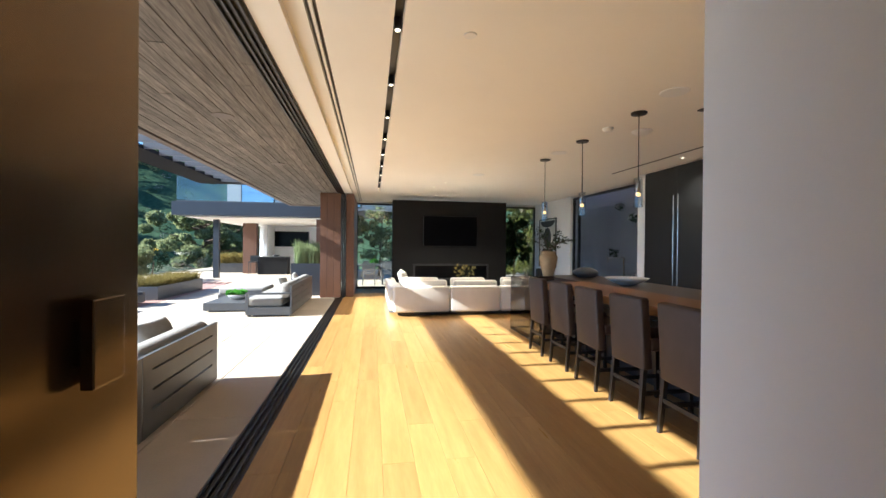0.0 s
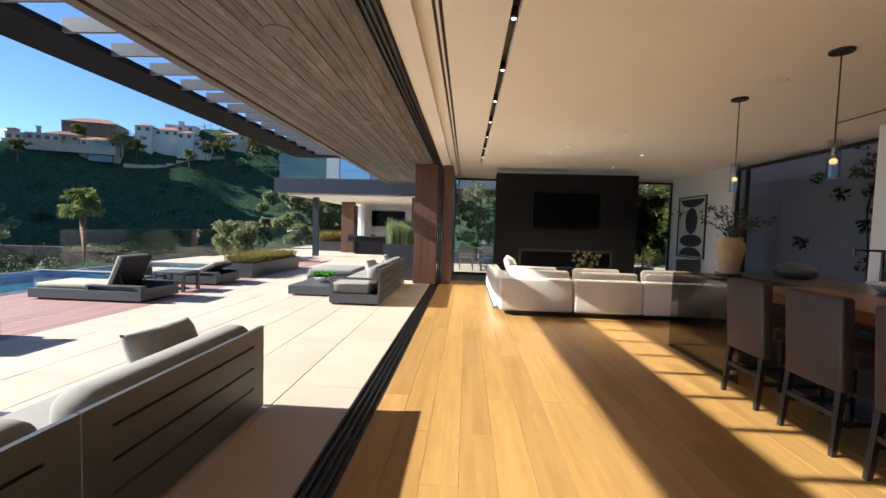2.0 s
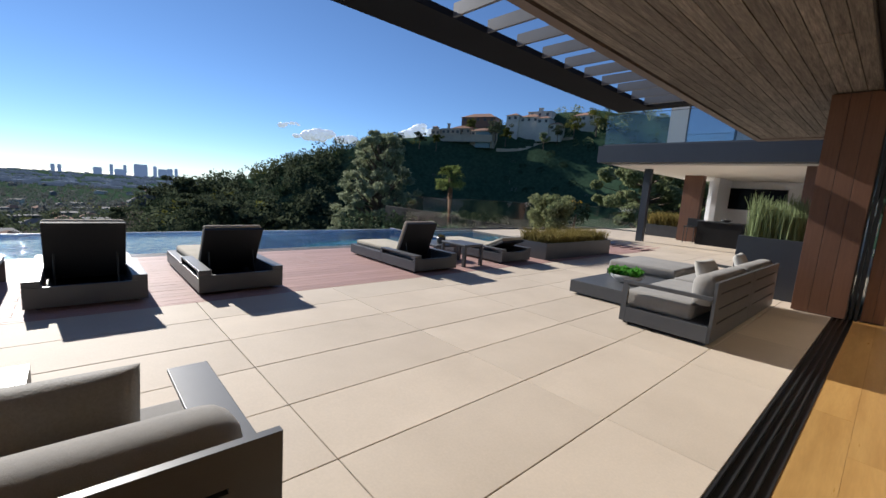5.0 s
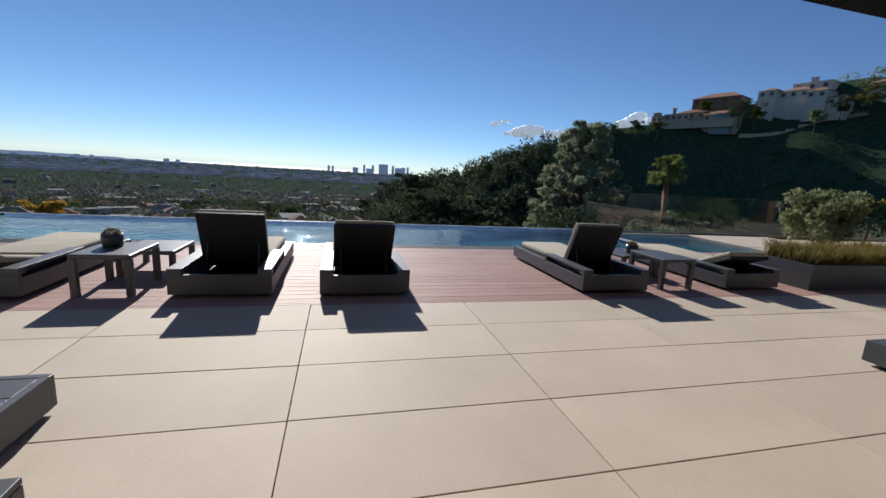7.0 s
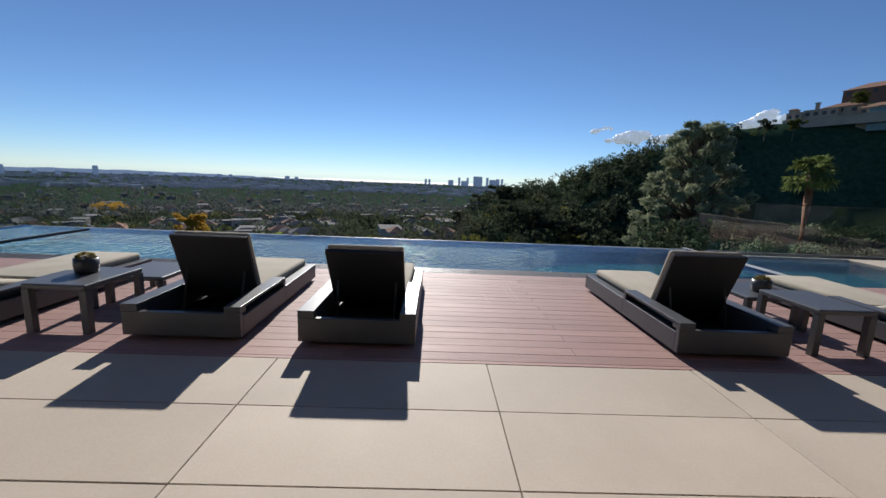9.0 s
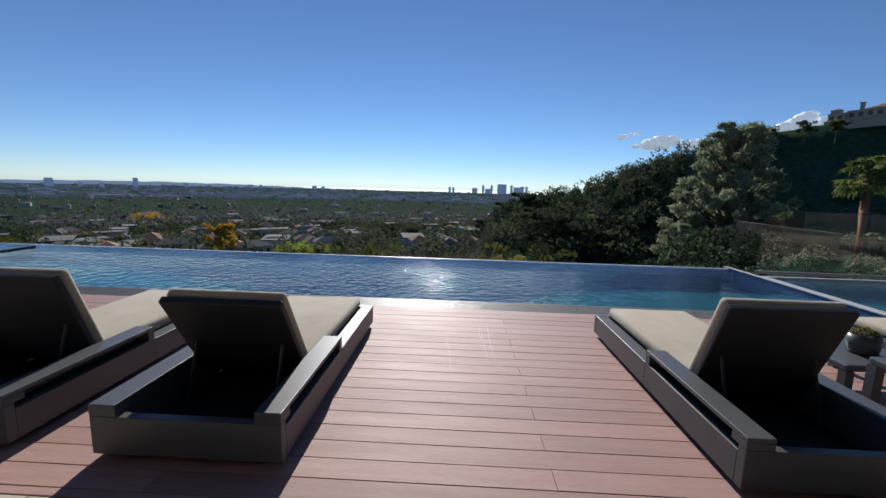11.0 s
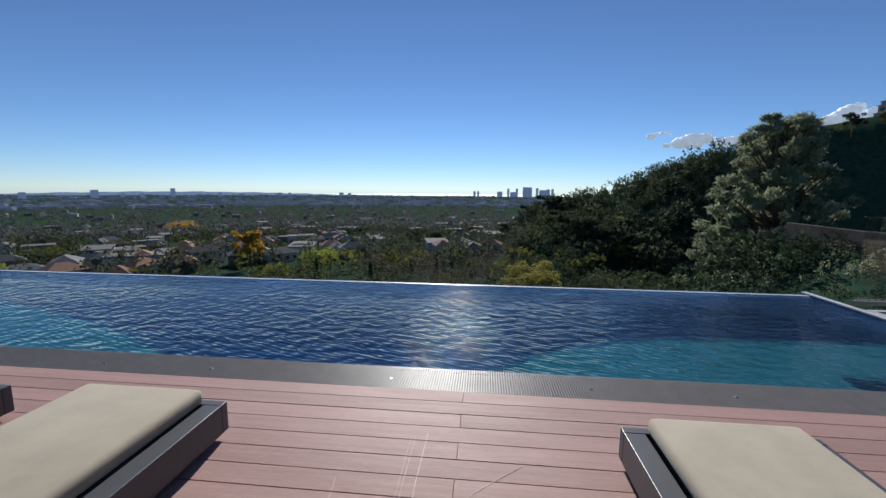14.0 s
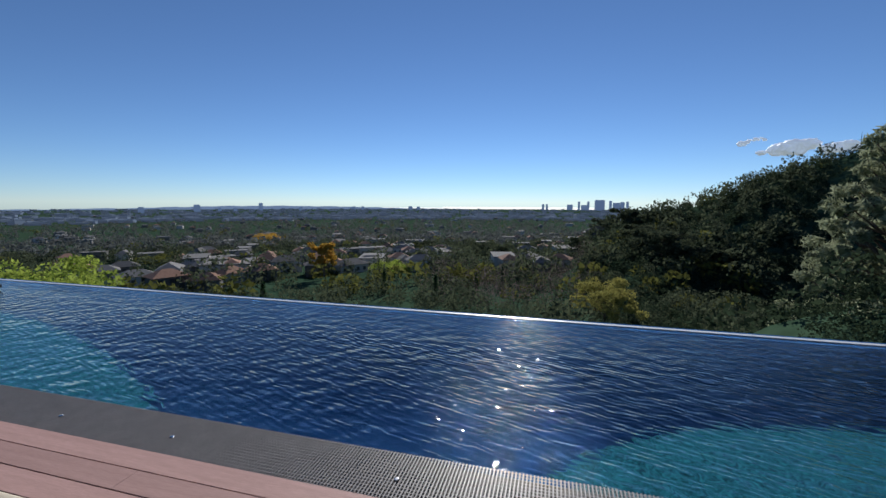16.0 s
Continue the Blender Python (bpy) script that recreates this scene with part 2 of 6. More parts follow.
def foliage(name, c1, c2, rough=0.55):
    """Leaves: matt, varied leaf by leaf, and letting some light through."""
    m = mat(name, c1, c2, 0.6, 0.85, rnd=0.3, island=True, spec=0.0 if rough > 0.5 else 0.3)
    n, l = m.node_tree.nodes, m.node_tree.links
    b, tl, mx = n["Principled BSDF"], n.new("ShaderNodeBsdfTranslucent"), n.new("ShaderNodeMixShader")
    mx.inputs[0].default_value = 0.42
    l.new(b.inputs["Base Color"].links[0].from_socket, tl.inputs["Color"])
    l.new(b.outputs[0], mx.inputs[1])
    l.new(tl.outputs[0], mx.inputs[2])
    l.new(mx.outputs[0], n["Material Output"].inputs["Surface"])
    return m


LEAF_OAK = foliage("scrub_leaf", (0.024, 0.038, 0.024), (0.040, 0.058, 0.032))
# Leaves at the city's edge, with aerial haze painted in as pale blue.
LEAF_HAZE = foliage("haze_tinted_leaf", (0.14, 0.17, 0.21), (0.09, 0.115, 0.145))
# Yellow-green leaf; on the ridge shrubs its lightness stands for sunlight.
LEAF_LIT = foliage("yellow_lit_leaf", (0.13, 0.13, 0.035), (0.09, 0.10, 0.028))
LEAF_PINE = foliage("pine_needle", (0.37, 0.39, 0.25), (0.17, 0.20, 0.12))
LEAF_PALE = foliage("pale_pine", (0.30, 0.32, 0.17), (0.15, 0.18, 0.085))
LEAF_PALM = foliage("palm_leaf", (0.21, 0.25, 0.08), (0.12, 0.155, 0.05))
LEAF_GOLD = foliage("gold_leaf", (0.55, 0.34, 0.06), (0.40, 0.25, 0.05))
LEAF_LIME = foliage("lime_leaf", (0.36, 0.42, 0.08), (0.24, 0.31, 0.06))
LEAF_CITY = foliage("city_leaf", (0.040, 0.054, 0.036), (0.095, 0.11, 0.062))
LEAF_SILVER = foliage("silver_shrub", (0.20, 0.20, 0.19), (0.12, 0.13, 0.12))
TWIG = foliage("bare_twig", (0.13, 0.11, 0.10), (0.085, 0.072, 0.066))
# City leaves greyed to carry some of the distance haze.
LEAF_FAR = foliage("haze_greyed_leaf", (0.070, 0.080, 0.080), (0.145, 0.15, 0.135))
LEAF_YELLOW = foliage("yellowing_leaf", (0.34, 0.31, 0.09), (0.22, 0.21, 0.06))
LEAF_FRESH = foliage("fresh_leaf", (0.10, 0.32, 0.04), (0.06, 0.22, 0.03), 0.35)
LEAF_HEDGE = foliage("reed_leaf", (0.30, 0.34, 0.19), (0.20, 0.25, 0.12))
LEAF_DRY = foliage("dry_grass", (0.25, 0.19, 0.06), (0.15, 0.13, 0.05))
LEAF_DARK = foliage("dark_leaf", (0.02, 0.045, 0.018), (0.03, 0.06, 0.022), 0.35)
FLOWER = mat("yellow_flower", (0.75, 0.50, 0.02), rough=0.6)

water_mat = glass("pool_water", (0.72, 0.88, 1.0), 0.02, 1.33)
wt = water_mat.node_tree
wco, wa, wb, wadd, wbp = (wt.nodes.new(k) for k in ("ShaderNodeTexCoord", "ShaderNodeTexWave", "ShaderNodeTexNoise", "ShaderNodeMath", "ShaderNodeBump"))
wmap = wt.nodes.new("ShaderNodeMapping")
wmap.inputs["Rotation"].default_value, wmap.inputs["Scale"].default_value = (0, 0, radians(35)), (1.0, 0.5, 1)
wa.inputs["Scale"].default_value, wa.inputs["Distortion"].default_value, wa.inputs["Detail"].default_value, wa.inputs["Detail Scale"].default_value = 6.5, 7.0, 1.5, 1.5
wb.inputs["Scale"].default_value, wb.inputs["Detail"].default_value = 9.5, 0.5
wbp.inputs["Strength"].default_value, wbp.inputs["Distance"].default_value = 1.0, 0.022
wadd.operation = "MULTIPLY_ADD"
wadd.inputs[1].default_value = 0.14
wt.links.new(wco.outputs["Object"], wmap.inputs[0])
wt.links.new(wmap.outputs[0], wa.inputs["Vector"])
wt.links.new(wco.outputs["Object"], wb.inputs["Vector"])
wt.links.new(wa.outputs["Fac"], wadd.inputs[0])
wt.links.new(wb.outputs[0], wadd.inputs[2])
calm, calm_range, calm_mul = wt.nodes.new("ShaderNodeTexNoise"), wt.nodes.new("ShaderNodeMapRange"), wt.nodes.new("ShaderNodeMath")
calm.inputs["Scale"].default_value, calm.inputs["Detail"].default_value = 0.45, 2.0
calm_range.inputs[1].default_value, calm_range.inputs[2].default_value, calm_range.inputs[3].default_value = 0.36, 0.58, 0.5
calm_mul.operation = "MULTIPLY"
wt.links.new(wco.outputs["Object"], calm.inputs["Vector"])
wt.links.new(calm.outputs[0], calm_range.inputs[0])
wt.links.new(wadd.outputs[0], calm_mul.inputs[0])
wt.links.new(calm_range.outputs[0], calm_mul.inputs[1])
wt.links.new(calm_mul.outputs[0], wbp.inputs["Height"])
wt.links.new(wbp.outputs[0], wt.nodes["Principled BSDF"].inputs["Normal"])


# ---- builders ----
def bx(bm, x0, y0, z0, x1, y1, z1, bevel=0.0, seg=2, m=None):
    """A box between two corners, its edges rounded by bevel, turned by m."""
    vs = bmesh.ops.create_cube(bm, size=1.0)["verts"]
    for v in vs:
        v.co = Vector(((x0 + x1) / 2 + v.co.x * (x1 - x0), (y0 + y1) / 2 + v.co.y * (y1 - y0), (z0 + z1) / 2 + v.co.z * (z1 - z0)))
    if m is not None:
        bmesh.ops.transform(bm, matrix=m, verts=vs)
    if bevel:
        bmesh.ops.bevel(bm, geom=list({e for v in vs for e in v.link_edges}), offset=bevel, segments=seg, affect="EDGES", profile=0.5)
    return bm


def cyl(bm, a, b, r, r2=None, seg=14):
    """A rod or cone from a to b."""
    a, b = Vector(a), Vector(b)
    d = b - a
    m = Matrix.Translation((a + b) / 2) @ d.to_track_quat("Z", "Y").to_matrix().to_4x4()
    bmesh.ops.create_cone(bm, cap_ends=True, segments=seg, radius1=r, radius2=r if r2 is None else r2, depth=d.length, matrix=m)
    return bm


def lathe(bm, profile, seg=24, at=(0, 0, 0)):
    """A turned shape from (radius, height) pairs."""
    rings = [[bm.verts.new((at[0] + r * math.cos(6.28319 * i / seg), at[1] + r * math.sin(6.28319 * i / seg), at[2] + z)) for i in range(seg)] for r, z in profile]
    for lo, hi in zip(rings, rings[1:]):
        for i in range(seg):
            bm.faces.new((lo[i], lo[(i + 1) % seg], hi[(i + 1) % seg], hi[i])).smooth = True
    bm.faces.new(rings[0][::-1])
    bm.faces.new(rings[-1])
    return bm


def tube(bm, pts, radii, seg=7):
    """A tapered limb along points."""
    rings = []
    for i, p in enumerate(pts):
        d = (Vector(pts[min(i + 1, len(pts) - 1)]) - Vector(pts[max(i - 1, 0)])).normalized()
        q = d.to_track_quat("Z", "Y")
        rings.append([bm.verts.new(Vector(p) + q @ Vector((radii[i] * math.cos(6.28319 * k / seg), radii[i] * math.sin(6.28319 * k / seg), 0))) for k in range(seg)])
    for lo, hi in zip(rings, rings[1:]):
        for k in range(seg):
            bm.faces.new((lo[k], lo[(k + 1) % seg], hi[(k + 1) % seg], hi[k])).smooth = True
    bm.faces.new(rings[-1])
    return bm


def pillow(bm, w, h, t, m, n=12, sag=0.0, seed=0):
    """A stuffed cushion: w wide, h high, t thick, with pinched corners."""
    grid = {}
    for s in (1, -1):
        for i in range(n + 1):
            for j in range(n + 1):
                u, v = 2 * i / n - 1, 2 * j / n - 1
                edge = i in (0, n) or j in (0, n)
                if s < 0 and edge:
                    grid[s, i, j] = grid[1, i, j]
                    continue
                puff = ((1 - u ** 4) * (1 - v ** 4)) ** 0.45
                pinch = 1 - 0.03 * (1 - abs(u * v)) * (abs(u) ** 6 + abs(v) ** 6)
                wob = (noise.noise(Vector((u * 2 + seed, v * 2, s))) * 0.14 + noise.noise(Vector((u * 7 + seed, v * 4, s * 3))) * 0.10) * puff
                p = Vector((u * w / 2 * pinch, s * t / 2 * (puff + wob), v * h / 2 * pinch - sag * puff * (1 - u * u)))
                grid[s, i, j] = bm.verts.new(m @ p)
        for i in range(n):
            for j in range(n):
                q = [grid[s, i, j], grid[s, i + 1, j], grid[s, i + 1, j + 1], grid[s, i, j + 1]]
                bm.faces.new(q if s < 0 else q[::-1]).smooth = True
    return bm


def pad(bm, x0, y0, z0, x1, y1, z1, r=0.04, m=None):
    """A soft seat pad with rounded edges."""
    bx(bm, x0, y0, z0, x1, y1, z1, r, 4, m)
    for f in bm.faces:
        f.smooth = True
    return bm


def part(name, bm, material, parent=None, label="", smooth=False):
    """Links a bmesh as one mesh object under a thing or a part."""
    me = bpy.data.meshes.new(name)
    bmesh.ops.recalc_face_normals(bm, faces=bm.faces)
    if smooth:
        for f in bm.faces:
            f.smooth = True
    bm.to_mesh(me)
    bm.free()
    me.materials.append(material)
    ob = new(name, me)
    if parent:
        ob.parent = parent
    return tagged(ob, label)


def thing(name, label, category, m=None, group="", kind=""):
    ob = new(name)
    ob.empty_display_size = 0.1
    if m is not None:
        ob.matrix_basis = m
    return tagged(ob, label, category, group, kind)


def setting(name, bm, material, label="", category=""):
    return tagged(part(name, bm, material), label, category, kind="structure")


def B():
    return bmesh.new()


def box(*a, **k):
    return bx(bmesh.new(), *a, **k)


def np_mesh(name, verts, per, material):
    """A mesh from an array of separate faces of `per` corners each."""
    count = len(verts) // per
    me = bpy.data.meshes.new(name)
    me.vertices.add(count * per)
    me.vertices.foreach_set("co", np.ascontiguousarray(verts, dtype=np.float32).ravel())
    me.loops.add(count * per)
    me.loops.foreach_set("vertex_index", np.arange(count * per, dtype=np.int32))
    me.polygons.add(count)
    me.polygons.foreach_set("loop_start", np.arange(0, count * per, per, dtype=np.int32))
    me.update(calc_edges=True)
    me.materials.append(material)
    return new(name, me)


def leaf_cloud(rng, centres, radii, per, size, aspect=1.6, shell=0.55, up=0.0):
    """Corners of small leaf quads scattered through ellipsoids."""
    centres, radii = np.repeat(np.asarray(centres, float), per, 0), np.repeat(np.asarray(radii, float), per, 0)
    n = len(centres)
    d = rng.normal(size=(n, 3))
    d /= np.linalg.norm(d, axis=1)[:, None]
    pos = centres + d * radii * (shell + (1 - shell) * rng.random((n, 1)) ** 0.5)
    a = rng.normal(size=(n, 3)) * (1, 1, 1) + d * 0.4 + np.array((0, 0, up))
    a /= np.linalg.norm(a, axis=1)[:, None]
    b = np.cross(a, rng.normal(size=(n, 3)))
    b /= np.linalg.norm(b, axis=1)[:, None]
    s = (np.asarray(size) * (0.6 + 0.8 * rng.random(n)))[:, None] if np.ndim(size) == 0 else (np.repeat(size, per) * (0.6 + 0.8 * rng.random(n)))[:, None]
    a, b = a * s * aspect / 2, b * s / 2
    return np.stack((pos - a, pos + b * 0.9 - a * 0.1, pos + a, pos - b * 0.9 - a * 0.1), 1).reshape(-1, 3)


# ---- the house shell ----
CEIL = 3.06
floor = setting("floor", box(-1.18, -2.6, -0.25, 6.3, 13.6, -0.012), FLOORJOINT, "honey oak plank floor running along the glass front", "floor")
setting("floor_rear", box(-1.18, 13.6, -0.25, 6.3, 15.3, 0.0), DARKSTONE, "dark stone floor behind the fireplace wall", "floor")
ceiling = B()
for x0, x1, y0, y1 in ((-1.17, -0.83, -2.6, 15.3), (-0.75, -0.24, -2.6, 15.3), (-0.17, 6.3, -2.6, 15.3), (-0.24, -0.17, 12.7, 15.3)):
    bx(ceiling, x0, y0, CEIL, x1, y1, CEIL + 0.12)
bx(ceiling, -1.17, -2.6, CEIL - 0.07, -0.96, 15.3, CEIL - 0.004)
setting("ceiling", ceiling, PLASTER, "smooth white plaster ceiling with dark slots", "ceiling")
setting("ceiling_slot", bx(box(-0.24, -2.6, CEIL + 0.09, -0.17, 12.7, CEIL + 0.16), -0.83, -2.6, CEIL + 0.04, -0.75, 15.3, CEIL + 0.1), BLACKMETAL, "black recessed light and air slots", "slot")
setting("trim", box(-0.80, -2.6, CEIL - 0.002, -0.78, 15.3, CEIL + 0.03), PLASTER, "slim white air slot blade", "trim")
# Out of view; added to shade the rooms and the wall outside window_3.
setting("roof", box(-3.35, -3.2, 3.2, 6.9, 16.9, 3.62), STEEL, "unseen flat roof slab that blocks the sun", "roof")
setting("wall_entry_right", box(0.63, -2.6, 0, 0.80, 1.71, CEIL - 0.002), WHITEWALL, "plain white painted entry wall", "wall")
setting("wall_entry_left", box(-1.22, -2.6, 0, -1.06, 1.72, CEIL - 0.072), WHITEWALL, "white entry wall behind the open door", "wall")
setting("wall_entry_back", box(-1.22, -2.75, 0, 6.3, -2.6, CEIL + 0.1), WHITEWALL, "plain white wall closing the entry", "wall")
setting("wall_kitchen_south", box(0.80, 0.9, 0, 5.98, 1.05, CEIL - 0.002), WHITEWALL, "plain white kitchen end wall", "wall")
setting("wall_east_painting", box(5.65, 12.4, 0, 5.9, 15.3, CEIL - 0.002), WHITEWALL, "white wall carrying the framed print", "wall")
setting("wall_pilaster", box(5.3, 8.43, 0, 6.2, 8.66, CEIL - 0.002), WHITEWALL, "white pilaster between window and tall cabinets", "wall")
setting("wall_east_kitchen", box(5.98, 0.9, 0, 6.2, 8.43, CEIL - 0.002), WHITEWALL, "white wall behind the tall cabinets", "wall")
setting("wall_fireplace", box(0.25, 13.48, 0, 3.94, 13.95, 2.93, bevel=0.006), CHARCOAL, "charcoal panelled fireplace wall with a television", "wall")

# bronze entry door, standing open along the wall
door = thing("door_1", "open bronze-clad pivot door with a block handle", "door", pose(-1.0, 0.51, 0), kind="structure")
part("door_leaf", box(0, 0, 0.01, 0.06, 1.2, 2.98, bevel=0.004), BRONZE, door)
handle = part("door_handle", box(0.075, 0.97, 1.20, 0.10, 1.07, 1.375, bevel=0.003), BRONZE, door, "bronze block handle")
part("handle_stem", box(0.06, 1.0, 1.24, 0.075, 1.04, 1.33), BLACKMETAL, handle)

# sliding door track in the floor
track = thing("sliding_door_track", "black four-channel sliding door track in the floor", "track", kind="structure")
part("track_bed", box(-1.385, 1.75, -0.2, -1.18, 15.3, -0.022), BLACKMETAL, track)
for i in range(5):
    x = -1.38 + i * 0.048
    part("track_rib", box(x, 1.75, -0.022, x + 0.012, 15.3, 0.004), RAILMETAL, track)
head = thing("sliding_door_head", "black sliding door head track under the roof edge", "track", kind="structure")
part("head_bed", box(-1.35, -2.6, 2.99, -1.17, 16.5, 3.1), BLACKMETAL, head)
for i in range(4):
    x = -1.345 + i * 0.048
    part("head_rib", box(x, -2.6, 2.955, x + 0.014, 16.5, 2.99), BLACKMETAL, head)

# wood-clad columns and the stacked glass doors
column = thing("column_wood", "brown wood-clad column with vertical boards", "column", kind="structure")
part("core", box(-1.80, 12.63, 0, -1.29, 13.25, 2.98), BLACKMETAL, column)
for i in range(3):
    x = -1.83 + i * 0.19
    part("board", box(x + 0.003, 12.6, 0.012, x + 0.187, 12.63, 2.972, bevel=0.002), CEDAR, column)
part("side_board", box(-1.83, 12.632, 0.012, -1.80, 13.25, 2.972), CEDAR, column)
column2 = thing("column_wood_inner", "narrow brown wood-clad door pocket", "column", kind="structure")
part("core", box(-1.10, 12.75, 0, -0.92, 15.2, 2.985), BLACKMETAL, column2)
for i in range(2):
    x = -1.12 + i * 0.112
    part("board", box(x + 0.002, 12.72, 0.012, x + 0.11, 12.75, 2.98, bevel=0.002), CEDAR, column2)
part("side_board", box(-0.92, 12.752, 0.012, -0.90, 15.2, 2.98), CEDAR, column2)
stack = thing("stacked_sliding_doors", "black-framed glass sliding doors stacked beside the column", "sliding door")
for i in range(3):
    x = -1.28 + i * 0.05
    fr = part("door_frame", bx(bx(box(x, 12.62, 0.006, x + 0.035, 12.69, 2.95), x, 15.05, 0.006, x + 0.035, 15.12, 2.95), x, 12.69, 0.006, x + 0.035, 15.05, 0.08), BLACKMETAL, stack)
    part("pane", box(x + 0.014, 12.69, 0.08, x + 0.022, 15.05, 2.94), CLEAR, fr).visible_shadow = False
    part("pull", box(x + 0.036, 12.63, 1.15 + 0.25 * (i == 1), x + 0.045, 12.66, 1.33 + 0.25 * (i == 1)), CHROME, fr)


def glazing(name, label, axis, at, lo, hi, z1, cuts, material):
    """A fixed window: black frame members and panes between them, in a plane across axis."""
    w = thing(name, label, "window", kind="structure")
    fb = B()
    def piece(bm, a, b, za, zb, t):
        if axis == "y":
            bx(bm, a, at - t, za, b, at + t, zb)
        else:
            bx(bm, at - t, a, za, at + t, b, zb)
    edges = [lo, *cuts, hi]
    for e in edges:
        piece(fb, e - 0.025, e + 0.025, 0.0, z1, 0.035)
    for a, b in zip(edges, edges[1:]):
        piece(fb, a + 0.025, b - 0.025, 0.0, 0.06, 0.034)
        piece(fb, a + 0.025, b - 0.025, z1 - 0.06, z1, 0.034)
    part("window_frame", fb, BLACKMETAL, w)
    for a, b in zip(edges, edges[1:]):
        pb = B()
        piece(pb, a + 0.026, b - 0.026, 0.061, z1 - 0.061, 0.005)
        part("pane", pb, material, w).visible_shadow = False
    return w


glazing("window_1", "full-height rear window onto the patio", "y", 15.25, -0.9, 3.9, 2.98, (0.6, 2.2), CLEAR)
glazing("window_2", "full-height rear window behind the potted plant", "y", 15.25, 3.95, 5.62, 2.98, (), CLEAR)
glazing("window_3", "large dark side window with a thin black frame", "x", 5.75, 8.69, 12.37, 3.0, (12.05,), DARKPANE)
setting("window_head_trim", box(-0.92, 15.2, 2.985, 5.64, 15.3, CEIL - 0.003), PLASTER, "plaster strip above the rear windows", "trim")

# neighbour's slate wall seen through the side window
setting("wall_slate_outside", box(7.3, 2.0, -0.3, 7.6, 16.6, 4.2), NAVYWALL, "grey rendered garden wall in shade", "wall")
setting("ground_side", box(6.3, 0.0, -0.4, 7.3, 15.29, -0.05), DARKSTONE, "narrow dark side yard paving", "ground")

side_tree = thing("side_yard_shrub", "dark feathery shrub in the side yard", "shrub", pose(6.75, 10.2, -0.05))
side_rng = np.random.default_rng(17)
part("stem", tube(B(), [(0, 0, 0), (0.03, 0.05, 1.0), (-0.02, 0.1, 2.0), (0.02, 0.0, 2.9)], [0.03, 0.025, 0.018, 0.008], 7), BARK, side_tree)
sprays = side_rng.normal(0, 1, (34, 3)) * (0.16, 0.45, 0.55) + (0, 0, 2.35)
side_leaves = np_mesh("leaves", leaf_cloud(side_rng, sprays, [(0.14, 0.16, 0.14)] * 34, 34, 0.05, 2.2, 0.2), 4, LEAF_DARK)
side_leaves.parent = side_tree

# ---- canopy and pergola ----
planks = B()
rng = random.Random(4)
for i in range(14):
    x0 = -3.33 + i * 0.1414
    y = -3.0 - rng.random() * 2
    while y < 16.6:
        y1 = min(y + rng.uniform(2.2, 4.2), 16.6)
        dz = rng.uniform(0, 0.006)
        bx(planks, x0 + 0.004, max(y, -3.1) + 0.002, 2.985 + dz, x0 + 0.137, y1 - 0.002, 3.02)
        y = y1
setting("canopy_ceiling", planks, WEATHERED, "weathered grey-brown wood plank canopy", "ceiling")
setting("canopy_backing", box(-3.34, -3.1, 3.03, -1.36, 16.6, 3.195), BLACKMETAL, "black backing over the planks", "ceiling")
setting("canopy_fascia", bx(box(-3.47, -3.2, 2.97, -3.352, 16.9, 3.62), -3.351, 16.602, 2.97, -1.3, 16.9, 3.19), FASCIA, "brown steel canopy edge", "fascia")
for y in (5.75, 8.6):
    cs = thing("canopy_speaker", "round flush grey speaker in the plank canopy", "speaker", pose(-2.1, y, 2.985), group="canopy speakers")
    part("grille", lathe(B(), [(0.11, -0.006), (0.12, -0.004), (0.12, 0.002)], 28), FASCIA, cs)
pergola = thing("pergola", "dark steel pergola with grey louver blades", "pergola", kind="structure")
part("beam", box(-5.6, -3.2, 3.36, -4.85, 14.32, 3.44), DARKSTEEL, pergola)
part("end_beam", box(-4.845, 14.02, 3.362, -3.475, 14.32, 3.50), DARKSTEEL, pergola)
for i in range(29):
    y = -3.0 + i * 0.6
    part("louver", box(-4.845, y, 3.37, -3.475, y + 0.04, 3.52), LOUVER, pergola)

# ---- fireplace wall ----
fire = thing("fireplace", "long black linear fireplace recess", "fireplace", pose(2.1, 13.48, 0))
part("surround", bx(bx(bx(box(-1.2, -0.02, 0.42, 1.25, -0.002, 0.48), -1.2, -0.02, 0.87, 1.25, -0.002, 0.93), -1.2, -0.02, 0.48, -1.14, -0.002, 0.87), 1.19, -0.02, 0.48, 1.25, -0.002, 0.87), BLACKMETAL, fire)
part("firebox", box(-1.14, -0.008, 0.48, 1.19, -0.003, 0.87), SCREEN, fire)
tv = thing("television", "large black wall-mounted television, switched off", "television", pose(2.08, 13.48, 1.97))
part("screen_body", box(-0.87, -0.07, -0.475, 0.87, -0.003, 0.475, bevel=0.006), BLACKMETAL, tv)
part("screen", box(-0.86, -0.074, -0.465, 0.86, -0.071, 0.465), SCREEN, tv, "glossy black screen")

